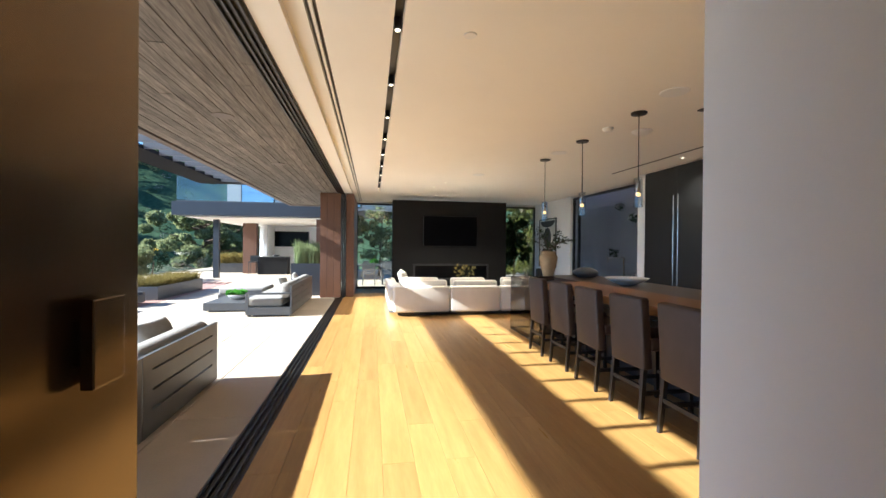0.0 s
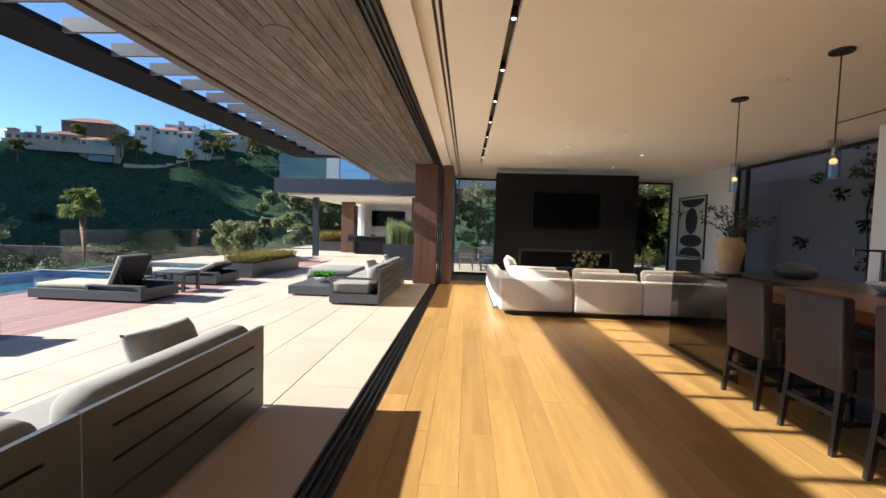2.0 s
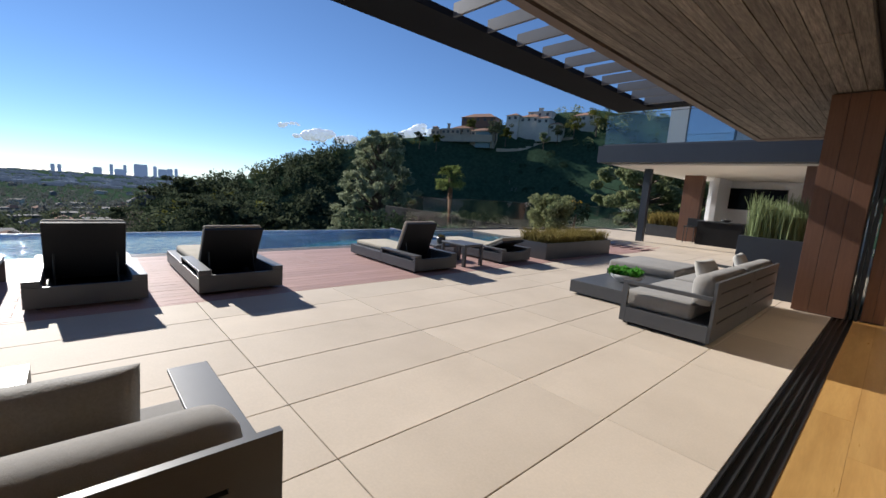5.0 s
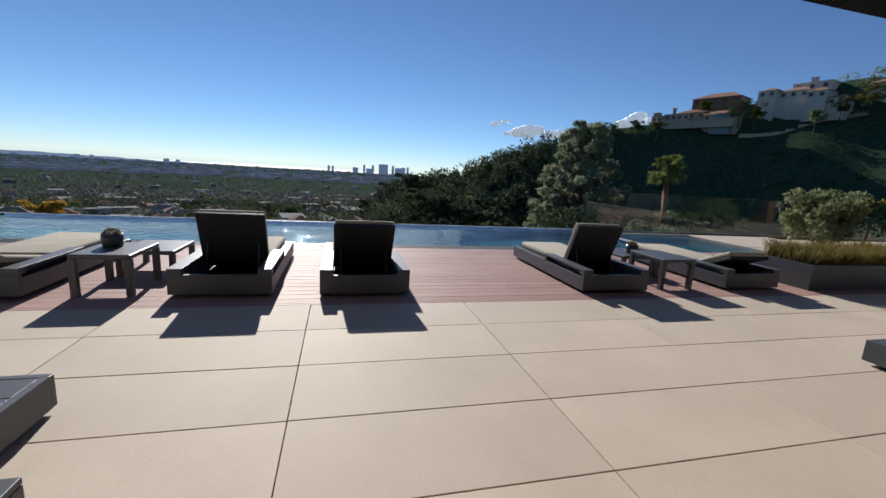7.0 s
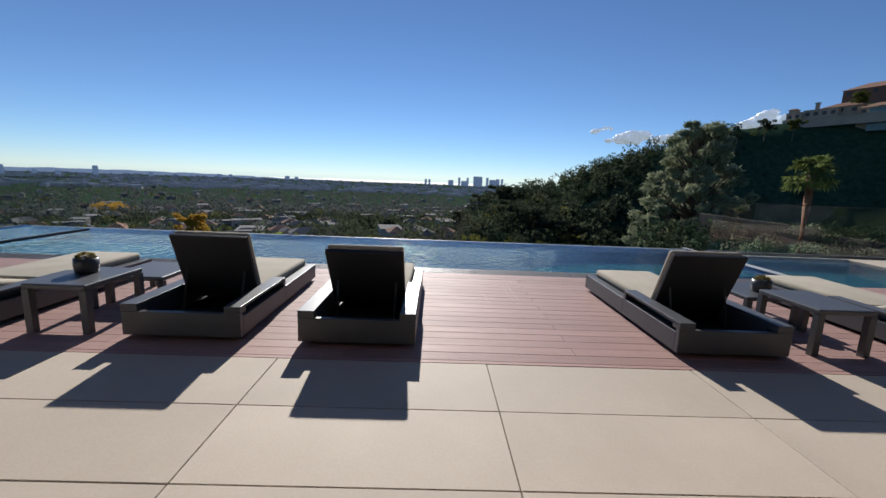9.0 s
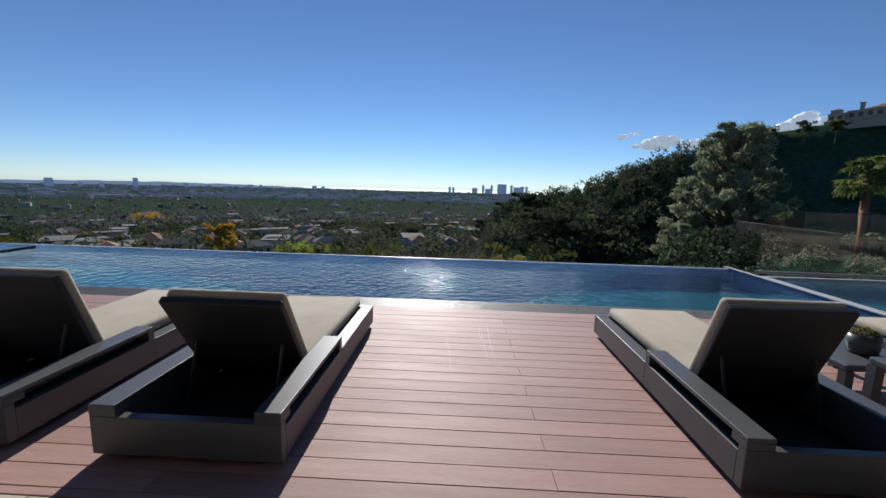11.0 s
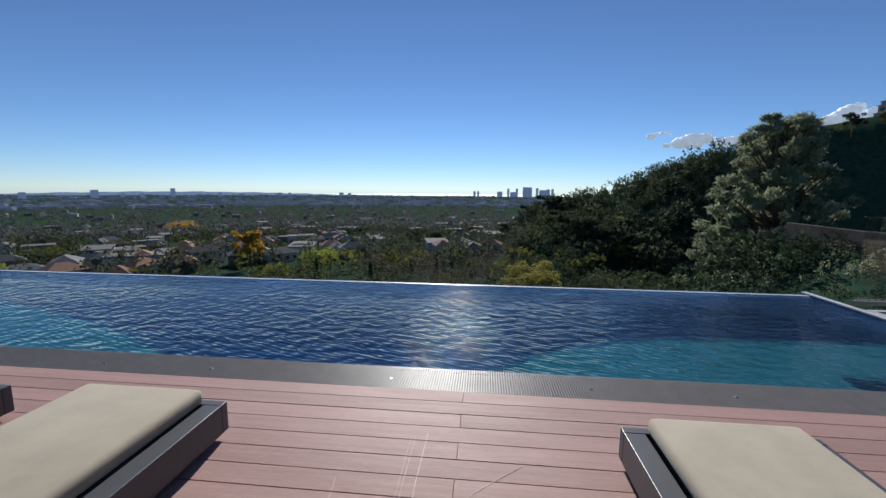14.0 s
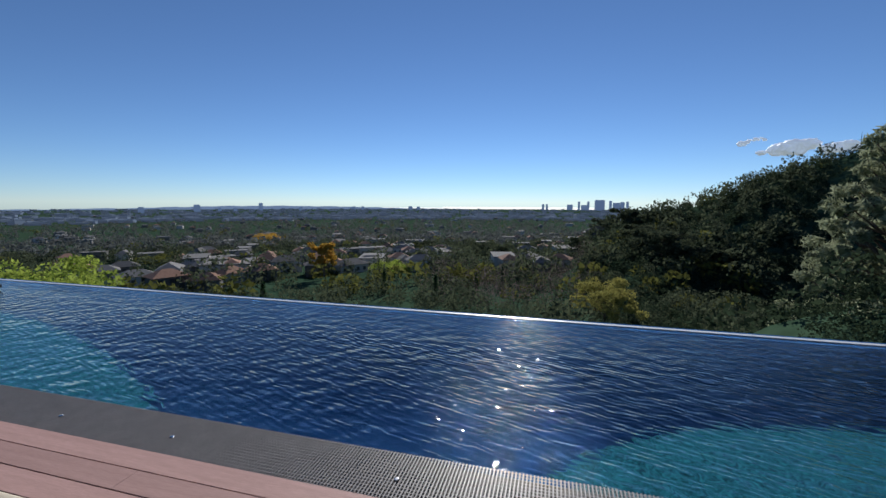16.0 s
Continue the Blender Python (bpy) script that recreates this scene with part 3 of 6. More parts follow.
# ---- kitchen ----
for i, (y0, y1) in enumerate(((7.475, 8.42), (6.6, 7.475), (5.84, 6.6))):
    cab = thing("tall_cabinet", "tall matt black cabinet with a steel bar handle", "cabinet", pose(5.3, (y0 + y1) / 2, 0), group="tall kitchen cabinets")
    h = (y1 - y0) / 2
    part("body", box(0.022, -h + 0.002, 0.0, 0.67, h - 0.002, CEIL - 0.01), CABINET, cab)
    cd = part("cabinet_door", box(0.0, -h + 0.003, 0.1, 0.02, h - 0.003, CEIL - 0.03, bevel=0.002), CABINET, cab)
    hy = {0: -h + 0.06, 1: h - 0.06, 2: h - 0.05}[i]
    hb = cyl(B(), (-0.045, hy, 0.62), (-0.045, hy, 2.5), 0.012, seg=10)
    for z in (0.7, 2.42):
        cyl(hb, (-0.045, hy, z), (0.0, hy, z), 0.008, seg=8)
    part("handle", hb, CHROME, cd, "long steel bar handle")
ovens = thing("oven_tower", "black oven tower with an open wood shelf above", "oven", pose(5.3, 5.1, 0))
part("plinth_drawer", box(0.03, -0.72, 0, 0.67, 0.72, 0.5), CABINET, ovens)
part("top_cabinet", box(0.03, -0.72, 2.62, 0.67, 0.72, CEIL - 0.01), CABINET, ovens)
part("carcass", box(0.35, -0.7, 0.5, 0.67, 0.7, 2.62), CABINET, ovens)
nb = B()
for z in (1.82, 2.2, 2.58):
    bx(nb, 0.0, -0.72, z, 0.34, 0.72, z + 0.04)
for y in (-0.72, 0.68):
    bx(nb, 0.002, y, 1.86, 0.34, y + 0.04, 2.58)
part("wood_shelf", nb, WOODTOP, ovens, "orange wood shelf box")
for z0, z1 in ((1.2, 1.8), (0.52, 1.18)):
    o = part("oven_front", box(0.005, -0.7, z0, 0.345, 0.7, z1, bevel=0.004), SCREEN, ovens, "black glass oven front")
    part("oven_handle", cyl(cyl(cyl(B(), (-0.04, -0.6, z1 - 0.17), (-0.04, 0.6, z1 - 0.17), 0.012, seg=10), (-0.04, -0.55, z1 - 0.17), (0.005, -0.55, z1 - 0.17), 0.008, seg=8), (-0.04, 0.55, z1 - 0.17), (0.005, 0.55, z1 - 0.17), 0.008, seg=8), CHROME, o, "steel bar handle")
for k, (y, z) in enumerate(((4.95, 2.24), (5.35, 1.86), (4.85, 1.86))):
    d = thing("stacked_plates", "stack of white plates on the wood shelf", "plates", pose(5.5, y, z), group="shelf plates")
    part("plates", lathe(B(), [(0.07, 0), (0.13, 0.03), (0.14, 0.06), (0.12, 0.065)], 20), CERAMIC, d)
hood = thing("ceiling_hood", "flush glass ceiling extractor with a black rim", "extractor", pose(3.59, 3.6, CEIL))
part("rim", bx(bx(bx(box(-0.33, -1.12, -0.012, 0.33, -1.04, 0.0), -0.33, 1.04, -0.012, 0.33, 1.12, 0.0), -0.33, -1.04, -0.012, -0.25, 1.04, 0.0), 0.25, -1.04, -0.012, 0.33, 1.04, 0.0), BLACKMETAL, hood)
part("panel", box(-0.25, -1.04, -0.008, 0.25, 1.04, -0.001), WHITEWALL, hood, "pale glass panel")
for y in (-0.6, 0.6):
    part("hood_lamp", lathe(B(), [(0.035, -0.011), (0.03, -0.009)], 16, (0.0, y, 0)), SPOTGLOW, hood)
setting("ceiling_line_slot", box(4.62, 3.2, CEIL - 0.003, 4.67, 8.6, CEIL + 0.002), BLACKMETAL, "narrow black ceiling slot over the kitchen", "slot")

island = thing("kitchen_island", "long dark kitchen island with drawers", "kitchen island")
part("body", box(2.62, 2.2, 0.0, 3.95, 8.1, 0.86), CABINET, island)
part("toe_strip", box(2.605, 2.2, 0.70, 2.619, 6.5, 0.715), CHROME, island, "thin steel strip")
part("worktop", box(2.98, 2.15, 0.862, 4.0, 8.35, 0.93, bevel=0.004), DARKTOP, island, "dark brown stone worktop")
part("bar_top", box(2.17, 2.0, 0.862, 2.975, 6.6, 0.95, bevel=0.006), WOODTOP, island, "thick orange-brown wood bar top")
side_glass = part("side_glass", box(2.12, 6.44, 0.02, 2.14, 7.76, 0.95), SMOKED, island, "smoked glass side panel")
part("edge_strip", box(2.12, 6.44, 0.0, 2.14, 7.76, 0.019), BLACKMETAL, side_glass)
end_glass = part("end_glass", box(2.141, 7.76, 0.02, 2.97, 7.78, 0.95), SMOKED, island, "smoked glass end panel")
part("edge_strip", box(2.141, 7.76, 0.0, 2.97, 7.78, 0.019), BLACKMETAL, end_glass)


def stool(m):
    s = thing("bar_stool", "brown leather bar stool with black wooden legs", "bar stool", m, "stools at the bar")
    part("backrest", bx(B(), -0.02, -0.235, 0.42, 0.07, 0.235, 1.05, 0.022, 3, Matrix.Translation((0.0, 0, 0.62)) @ Matrix.Rotation(radians(-4), 4, "Y") @ Matrix.Translation((0.0, 0, -0.62))), LEATHER, s, smooth=True)
    part("seat", pad(B(), 0.06, -0.235, 0.58, 0.50, 0.235, 0.70, 0.03), LEATHER, s)
    for x, dx in ((0.03, -0.05), (0.46, 0.03)):
        for y, dy in ((-0.2, -0.015), (0.2, 0.015)):
            lb = B()
            vs = bmesh.ops.create_cube(lb, size=1)["verts"]
            for v in vs:
                top = v.co.z > 0
                v.co = Vector((x + (0 if top else dx) + v.co.x * (0.045 if top else 0.032), y + (0 if top else dy) + v.co.y * (0.045 if top else 0.032), 0.60 if top else 0.0))
            part("leg", lb, BLACKWOOD, s)
    for y in (-0.207, 0.207):
        part("side_stretcher", box(0.0, y - 0.012, 0.20, 0.475, y + 0.012, 0.235), BLACKWOOD, s)
    part("back_stretcher", box(-0.012, -0.2, 0.25, 0.012, 0.2, 0.285), BLACKWOOD, s)
    part("footrest", box(0.468, -0.2, 0.25, 0.492, 0.2, 0.285), BLACKWOOD, s)
    return s


first = stool(pose(1.93, 6.07, 0))
for i in range(1, 5):
    copy_thing(first, pose(1.93 + 0.012 * (i % 2), 6.07 - 0.685 * i, 0, 0, 0, (0, 1.5, -1, 2, -1.5, 0)[i]))


def pendant(x, y):
    p = thing("pendant_lamp", "glass cylinder pendant lamp with a glowing bulb", "pendant lamp", pose(x, y, CEIL), group="pendants over the bar")
    part("canopy", lathe(B(), [(0.085, -0.022), (0.09, -0.016), (0.09, -0.001)], 24), BLACKMETAL, p)
    part("cord", cyl(B(), (0, 0, -0.02), (0, 0, -0.80), 0.006, seg=8), BLACKMETAL, p)
    part("socket", lathe(B(), [(0.022, -0.93), (0.024, -0.80), (0.012, -0.79)], 16), CHROME, p)
    sh = B()
    for r in (0.062, 0.056):
        bmesh.ops.create_cone(sh, cap_ends=False, segments=24, radius1=r * 0.8, radius2=r * 0.8, depth=0.34, matrix=Matrix.Translation((0, 0, -0.93)))
    part("shade", sh, LAMPGLASS, p, "clear glass cylinder", smooth=True)
    part("bulb", lathe(B(), [(0.012, -0.975), (0.027, -0.968), (0.027, -0.94), (0.014, -0.931)], 16), LAMPGLOW, p, "warm lit bulb")
    return p


for y in (7.55, 6.22, 4.92, 3.6):
    pendant(2.67, y)
for x, y, r, name, label in ((2.61, 4.28, 0.14, "ceiling_speaker", "round white flush ceiling speaker"), (2.67, 7.0, 0.13, "ceiling_speaker", "round white flush ceiling speaker"),
                             (1.9, 9.3, 0.13, "ceiling_speaker", "round white flush ceiling speaker"), (0.33, 3.58, 0.05, "sprinkler", "small round white sprinkler cover")):
    c = thing(name, label, name.replace("_", " "), pose(x, y, CEIL), group=name + " covers")
    part("cover", lathe(B(), [(r * 0.9, -0.01), (r, -0.004), (r, -0.001)], 28), WHITEWALL, c)
for x, y, r in ((3.18, 5.58, 0.13), (2.67, 5.56, 0.07)):
    c = thing("smoke_detector", "round white dome smoke detector", "smoke detector", pose(x, y, CEIL), group="smoke detectors")
    part("dome", lathe(B(), [(r * 0.4, -0.05), (r * 0.75, -0.045), (r * 0.9, -0.025), (r, -0.02), (r, -0.001)], 24), WHITEWALL, c)
for x, y in ((1.39, 10.55), (3.1, 11.29), (1.55, 13.0), (3.09, 13.0), (1.2, 11.3), (4.9, 6.9), (4.9, 4.9)):
    c = thing("recessed_spotlight", "small lit recessed ceiling spotlight", "spotlight", pose(x, y, CEIL), group="recessed spotlights")
    part("ring", lathe(B(), [(0.045, -0.006), (0.05, -0.003), (0.05, -0.001)], 20), WHITEWALL, c)
    part("lens", lathe(B(), [(0.022, -0.0085), (0.022, -0.007)], 16), SPOTGLOW, c)
for i in range(9):
    c = thing("slot_spotlight", "small cylindrical spotlight in the black ceiling slot", "spotlight", pose(-0.205, 3.62 + i * 1.04, CEIL + 0.09), group="slot spotlights")
    part("can", lathe(B(), [(0.026, -0.085), (0.03, -0.08), (0.03, -0.001)], 16), BLACKMETAL, c)
    part("lens", lathe(B(), [(0.018, -0.09), (0.018, -0.086)], 14), SPOTGLOW, c)

# on the island
bowl = thing("serving_bowl", "wide pale ceramic bowl on the worktop", "bowl", pose(3.38, 6.17, 0.93))
part("bowl", lathe(B(), [(0.10, 0.0), (0.12, 0.012), (0.24, 0.06), (0.31, 0.11), (0.30, 0.112), (0.22, 0.07), (0.02, 0.03)], 36), CERAMIC, bowl)
dbowl = thing("dark_bowl", "low dark stoneware bowl with a mounded lid", "bowl", pose(3.55, 7.69, 0.93))
part("bowl", lathe(B(), [(0.12, 0.0), (0.2, 0.03), (0.24, 0.09), (0.2, 0.14), (0.1, 0.185), (0.01, 0.195)], 30), DARKSTONE, dbowl)
vase = thing("floor_vase", "tall terracotta urn with leafy olive branches", "vase", pose(2.95, 8.0, 0.93))
part("urn", lathe(B(), [(0.085, 0.0), (0.10, 0.03), (0.135, 0.16), (0.17, 0.32), (0.172, 0.37), (0.15, 0.42), (0.128, 0.445), (0.15, 0.475), (0.14, 0.48), (0.11, 0.445), (0.02, 0.40)], 30), CLAY, vase)
rg = random.Random(8)
nrg = np.random.default_rng(8)
tips = []
for k in range(9):
    a, ln = rg.uniform(0, 6.28), rg.uniform(0.4, 0.85)
    pts = [Vector((0, 0, 0.42)) + Vector((math.cos(a), math.sin(a), 0)) * ln * s ** 1.3 + Vector((0, 0, 0.85 * ln * s * (1.25 - s * 0.55))) for s in (0, 0.25, 0.5, 0.75, 1)]
    part("branch", tube(B(), pts, [0.008, 0.007, 0.006, 0.004, 0.002], 5), BARK, vase)
    tips += pts[1:]
lv = np_mesh("leaves", leaf_cloud(nrg, [tuple(p) for p in tips], [(0.10, 0.10, 0.08)] * len(tips), 9, 0.03, 2.2, 0.2), 4, LEAF_CITY)
lv.parent = vase
faucet = thing("faucet", "slim black square kitchen faucet", "faucet", pose(3.85, 6.95, 0.93))
part("spout", bx(bx(box(-0.012, -0.012, 0, 0.012, 0.012, 0.40), -0.30, -0.012, 0.376, -0.0125, 0.012, 0.40), -0.30, -0.012, 0.33, -0.276, 0.012, 0.3755), CHROME, faucet)
for k in range(2):
    sd = thing("soap_dispenser", "small steel pump soap dispenser", "dispenser", pose(3.8, 6.55 + 0.09 * k, 0.93), group="soap dispensers")
    part("bottle", lathe(B(), [(0.028, 0), (0.028, 0.09), (0.012, 0.1), (0.012, 0.13), (0.02, 0.135), (0.02, 0.145)], 16), CHROME, sd)

# ---- living area ----
rug = thing("area_rug", "blue-grey woven area rug under the sofa", "rug", pose(2.2, 11.2, 0))
part("rug_body", box(-2.2, -1.4, 0.002, 2.3, 1.6, 0.016, bevel=0.004), RUG, rug)
sofa = thing("white_sofa", "white linen sectional sofa with loose cushions", "sofa", pose(0.05, 9.2, 0))
part("plinth", bx(box(0.12, 0.1, 0.016, 3.5, 0.9, 0.09), 0.1, 0.905, 0.016, 0.9, 3.0, 0.09), BLACKWOOD, sofa)
for x0, x1 in ((0.02, 1.22), (1.235, 2.34), (2.355, 3.55)):
    part("back_section", pad(B(), x0, 0.0, 0.085, x1, 0.24, 0.63, 0.045), WHITECLOTH, sofa)
    part("seat_base", pad(B(), x0, 0.23, 0.085, x1, 1.0, 0.30, 0.03), WHITECLOTH, sofa)
    part("seat_cushion", pad(B(), x0 + 0.01, 0.24, 0.29, x1 - 0.01, 1.02, 0.46, 0.05), WHITECLOTH, sofa)
for x, w, y, z, tilt in ((0.72, 0.98, 0.32, 0.60, 8), (0.62, 0.84, 0.50, 0.64, 16), (1.86, 0.98, 0.32, 0.59, 8), (1.72, 0.80, 0.50, 0.635, 16), (2.98, 0.98, 0.32, 0.60, 8), (2.92, 0.84, 0.50, 0.64, 16)):
    part("back_cushion", pad(B(), -w / 2, -0.08, -0.15, w / 2, 0.08, 0.15, 0.06, Matrix.Translation((x, y, z)) @ Matrix.Rotation(radians(-tilt), 4, "X")), WHITECLOTH, sofa)
part("arm_section", pad(B(), -0.06, 0.25, 0.085, 0.2, 3.0, 0.60, 0.06), WHITECLOTH, sofa)
part("chaise_base", pad(B(), 0.19, 1.03, 0.085, 1.0, 3.0, 0.30, 0.03), WHITECLOTH, sofa)
part("chaise_cushion", pad(B(), 0.2, 1.04, 0.29, 1.0, 3.0, 0.46, 0.05), WHITECLOTH, sofa)
part("throw_pillow", pillow(B(), 0.5, 0.5, 0.18, Matrix.Translation((0.30, 0.75, 0.68)) @ Matrix.Rotation(radians(78), 4, "Z") @ Matrix.Rotation(radians(-18), 4, "X"), 10), PILLOWCLOTH, sofa)
part("throw_pillow", pillow(B(), 0.5, 0.5, 0.18, Matrix.Translation((0.32, 1.35, 0.68)) @ Matrix.Rotation(radians(84), 4, "Z") @ Matrix.Rotation(radians(-18), 4, "X"), 10, seed=4), PILLOWCLOTH, sofa)
ctable = thing("coffee_table", "low dark coffee table on the rug", "table", pose(2.1, 11.6, 0.016))
part("top", box(-0.6, -0.45, 0.30, 0.6, 0.45, 0.36, bevel=0.006), BLACKWOOD, ctable)
for x in (-0.5, 0.5):
    part("leg", box(x - 0.05, -0.4, 0.0, x + 0.05, 0.4, 0.30), BLACKWOOD, ctable)
fl = thing("flower_vase", "dark vase of pale yellow flowers", "vase", pose(2.1, 11.5, 0.376))
part("vase", lathe(B(), [(0.07, 0), (0.11, 0.05), (0.10, 0.13), (0.06, 0.2), (0.05, 0.2), (0.02, 0.1)], 20), DARKSTONE, fl)
pts = [(rg.uniform(-0.28, 0.28), rg.uniform(-0.28, 0.28), rg.uniform(0.3, 0.62)) for _ in range(26)]
for p in pts:
    part("stem", tube(B(), [(0, 0, 0.15), (p[0] * 0.4, p[1] * 0.4, p[2] * 0.7), p], [0.004, 0.003, 0.002], 4), LEAF_OAK, fl)
lf = np_mesh("flowers", leaf_cloud(nrg, pts, [(0.04, 0.04, 0.04)] * len(pts), 14, 0.035, 1.2, 0.2), 4, LEAF_DRY)
lf.parent = fl
art = thing("framed_print", "tall framed print of stacked black shapes on cream", "picture", pose(5.65, 14.05, 1.64))
part("frame", bx(bx(bx(box(-0.04, -0.68, -0.84, -0.003, -0.65, 0.84), -0.04, 0.65, -0.84, -0.003, 0.68, 0.84), -0.04, -0.65, -0.84, -0.003, 0.65, -0.81), -0.04, -0.65, 0.81, -0.003, 0.65, 0.84), BLACKWOOD, art)
part("paper", box(-0.02, -0.65, -0.81, -0.006, 0.65, 0.81), PAPER, art)


def flat_shape(points):
    bm = B()
    lo = [bm.verts.new((-0.0205, y, z)) for y, z in points]
    hi = [bm.verts.new((-0.0225, y, z)) for y, z in points]
    bm.faces.new(lo)
    bm.faces.new(hi[::-1])
    for i in range(len(lo)):
        j = (i + 1) % len(lo)
        bm.faces.new((lo[i], lo[j], hi[j], hi[i]))
    return bm


def arc(cy, cz, ry, rz, a0, a1, n=24):
    return [(cy + ry * math.cos(radians(a0 + (a1 - a0) * i / n)), cz + rz * math.sin(radians(a0 + (a1 - a0) * i / n))) for i in range(n + 1)]


for shape in (arc(0, 0.76, 0.58, 0.22, 180, 360), arc(0, 0.17, 0.30, 0.36, 0, 345), arc(0, -0.37, 0.55, 0.17, 0, 345), arc(0, -0.79, 0.56, 0.24, 0, 180)):
    part("black_shape", flat_shape(shape), INK, art)
chair = thing("accent_chair", "low dark accent chair beside the print", "chair", pose(5.1, 13.6, 0, 0, 0, 200))
part("seat", pad(B(), -0.36, -0.36, 0.36, 0.36, 0.36, 0.44, 0.03), BLACKWOOD, chair)
part("backrest", pad(B(), -0.38, 0.30, 0.44, 0.38, 0.38, 0.80, 0.03), BLACKWOOD, chair)
for x in (-0.33, 0.33):
    for y in (-0.33, 0.33):
        part("leg", cyl(B(), (x, y, 0), (x * 0.9, y * 0.9, 0.37), 0.016, 0.02, 8), BLACKWOOD, chair)
plant = thing("potted_tree", "tall leafy indoor tree in a dark pot", "plant", pose(4.55, 14.45, 0))
part("pot", lathe(B(), [(0.2, 0), (0.28, 0.02), (0.31, 0.45), (0.28, 0.45), (0.26, 0.4), (0.02, 0.4)], 26), DARKSTONE, plant)
part("trunk", tube(B(), [(0, 0, 0.38), (0.03, 0.02, 1.0), (-0.02, 0.0, 1.7), (0.02, 0, 2.3)], [0.03, 0.026, 0.02, 0.01], 8), BARK, plant)
pc = [(rg.uniform(-0.4, 0.4), rg.uniform(-0.35, 0.35), rg.uniform(0.9, 2.45)) for _ in range(34)]
lf = np_mesh("crown", leaf_cloud(nrg, pc, [(0.2, 0.2, 0.16)] * len(pc), 26, 0.10, 2.4, 0.3), 4, LEAF_DARK)
lf.parent = plant


# ---- terrace, deck and pool ----
setting("terrace_bed", box(-5.72, -5.0, -0.4, -1.385, 33.0, -0.022), JOINT, "dark bed under the concrete pavers", "pavement")
setting("deck_bed", box(-8.66, -5.0, -0.4, -5.72, 18.0, -0.034), JOINT, "dark bed under the deck boards", "deck")
setting("terrace_wing", box(-8.659, 18.002, -0.4, -5.722, 33.0, -0.001), PAVER, "concrete terrace in front of the wing", "pavement")
setting("terrace_far", box(-10.7, 18.4, -0.4, -8.66, 33.0, -0.002), PAVER, "concrete terrace beyond the pool", "pavement")


def lounger(m, angle, label):
    l = thing("sun_lounger", label, "sun lounger", m, "pool loungers")
    part("frame_rear", box(-0.05, -0.455, 0.035, 0.0, 0.455, 0.225, bevel=0.004), ALU, l)
    part("frame_front", box(-2.02, -0.455, 0.035, -1.97, 0.455, 0.195, bevel=0.004), ALU, l)
    for s in (-1, 1):
        a, b = sorted((s * 0.455, s * 0.415))
        part("side_rail", box(-0.98, a, 0.035, -0.051, b, 0.195, bevel=0.004), ALU, l)
        a, b = sorted((s * 0.455, s * 0.355))
        part("side_rail", box(-1.969, a, 0.035, -0.9805, b, 0.195, bevel=0.004), ALU, l)
        a, b = sorted((s * 0.455, s * 0.33))
        arm = part("armrest", box(-0.98, a, 0.262, 0.0, b, 0.285, bevel=0.003), ALU, l)
        part("arm_end", box(-0.10, a, 0.227, -0.002, b, 0.2605), ALU, arm)
        part("arm_end", box(-0.98, a, 0.197, -0.93, b, 0.2605), ALU, arm)
        a, b = sorted((s * 0.35, s * 0.33))
        part("arm_inner", box(-0.929, a, 0.06, -0.101, b, 0.2605), ALU, arm)
        a, b = sorted((s * 0.414, s * 0.351))
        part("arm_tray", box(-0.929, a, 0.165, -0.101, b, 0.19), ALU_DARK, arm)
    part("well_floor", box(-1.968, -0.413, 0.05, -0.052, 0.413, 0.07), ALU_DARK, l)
    part("slat_base", box(-1.968, -0.3285, 0.15, -0.71, 0.3285, 0.185), ALU, l)
    part("seat_cushion", pad(B(), -2.0, -0.345, 0.187, -0.70, 0.345, 0.275, 0.035), BEIGE, l)
    turn = Matrix.Translation((-0.69, 0, 0.17)) @ Matrix.Rotation(radians(-angle), 4, "Y")
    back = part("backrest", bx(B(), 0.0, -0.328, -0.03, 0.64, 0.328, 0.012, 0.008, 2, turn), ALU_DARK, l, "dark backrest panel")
    part("back_cushion", pad(B(), 0.02, -0.325, 0.014, 0.64, 0.325, 0.085, 0.03, turn), BEIGE, back)
    tip = turn @ Vector((0.3, 0, -0.03))
    for y in (-0.25, 0.25):
        part("strut", cyl(B(), (tip.x, y, tip.z), (tip.x + 0.12, y, 0.07), 0.01, seg=8), BLACKMETAL, back)
    for x in (-0.12, -1.9):
        for y in (-0.36, 0.36):
            part("foot", cyl(B(), (x, y, 0.0), (x, y, 0.036), 0.02, seg=10), BLACKMETAL, l)
    return l


UP = "dark grey sun lounger, beige cushion, backrest raised high"
lounger(pose(-5.98, 3.02, 0), 12, "dark grey sun lounger, beige cushion, backrest almost flat")
lounger(pose(-5.98, 5.05, 0), 69, UP)
lounger(pose(-5.95, 6.41, 0), 57, "dark grey sun lounger, beige cushion, backrest half raised")
lounger(pose(-5.94, 9.39, 0), 67, UP)
lounger(pose(-5.98, 11.55, 0), 24, "dark grey sun lounger, beige cushion, backrest slightly raised")


def side_table(x, y, zt, lx, ly, name="side_table", label="grey aluminium side table between loungers"):
    t = thing(name, label, "side table", pose(x, y, 0), "lounger side tables")
    part("tabletop", box(-lx, -ly, zt - 0.045, lx, ly, zt, bevel=0.012), ALU, t)
    for sx in (-1, 1):
        for sy in (-1, 1):
            a, b = sorted((sx * lx, sx * (lx - 0.055)))
            c, d = sorted((sy * ly, sy * (ly - 0.055)))
            part("leg", box(a, c, 0, b, d, zt - 0.046), ALU, t)
    return t


side_table(-6.36, 4.05, 0.40, 0.32, 0.245)
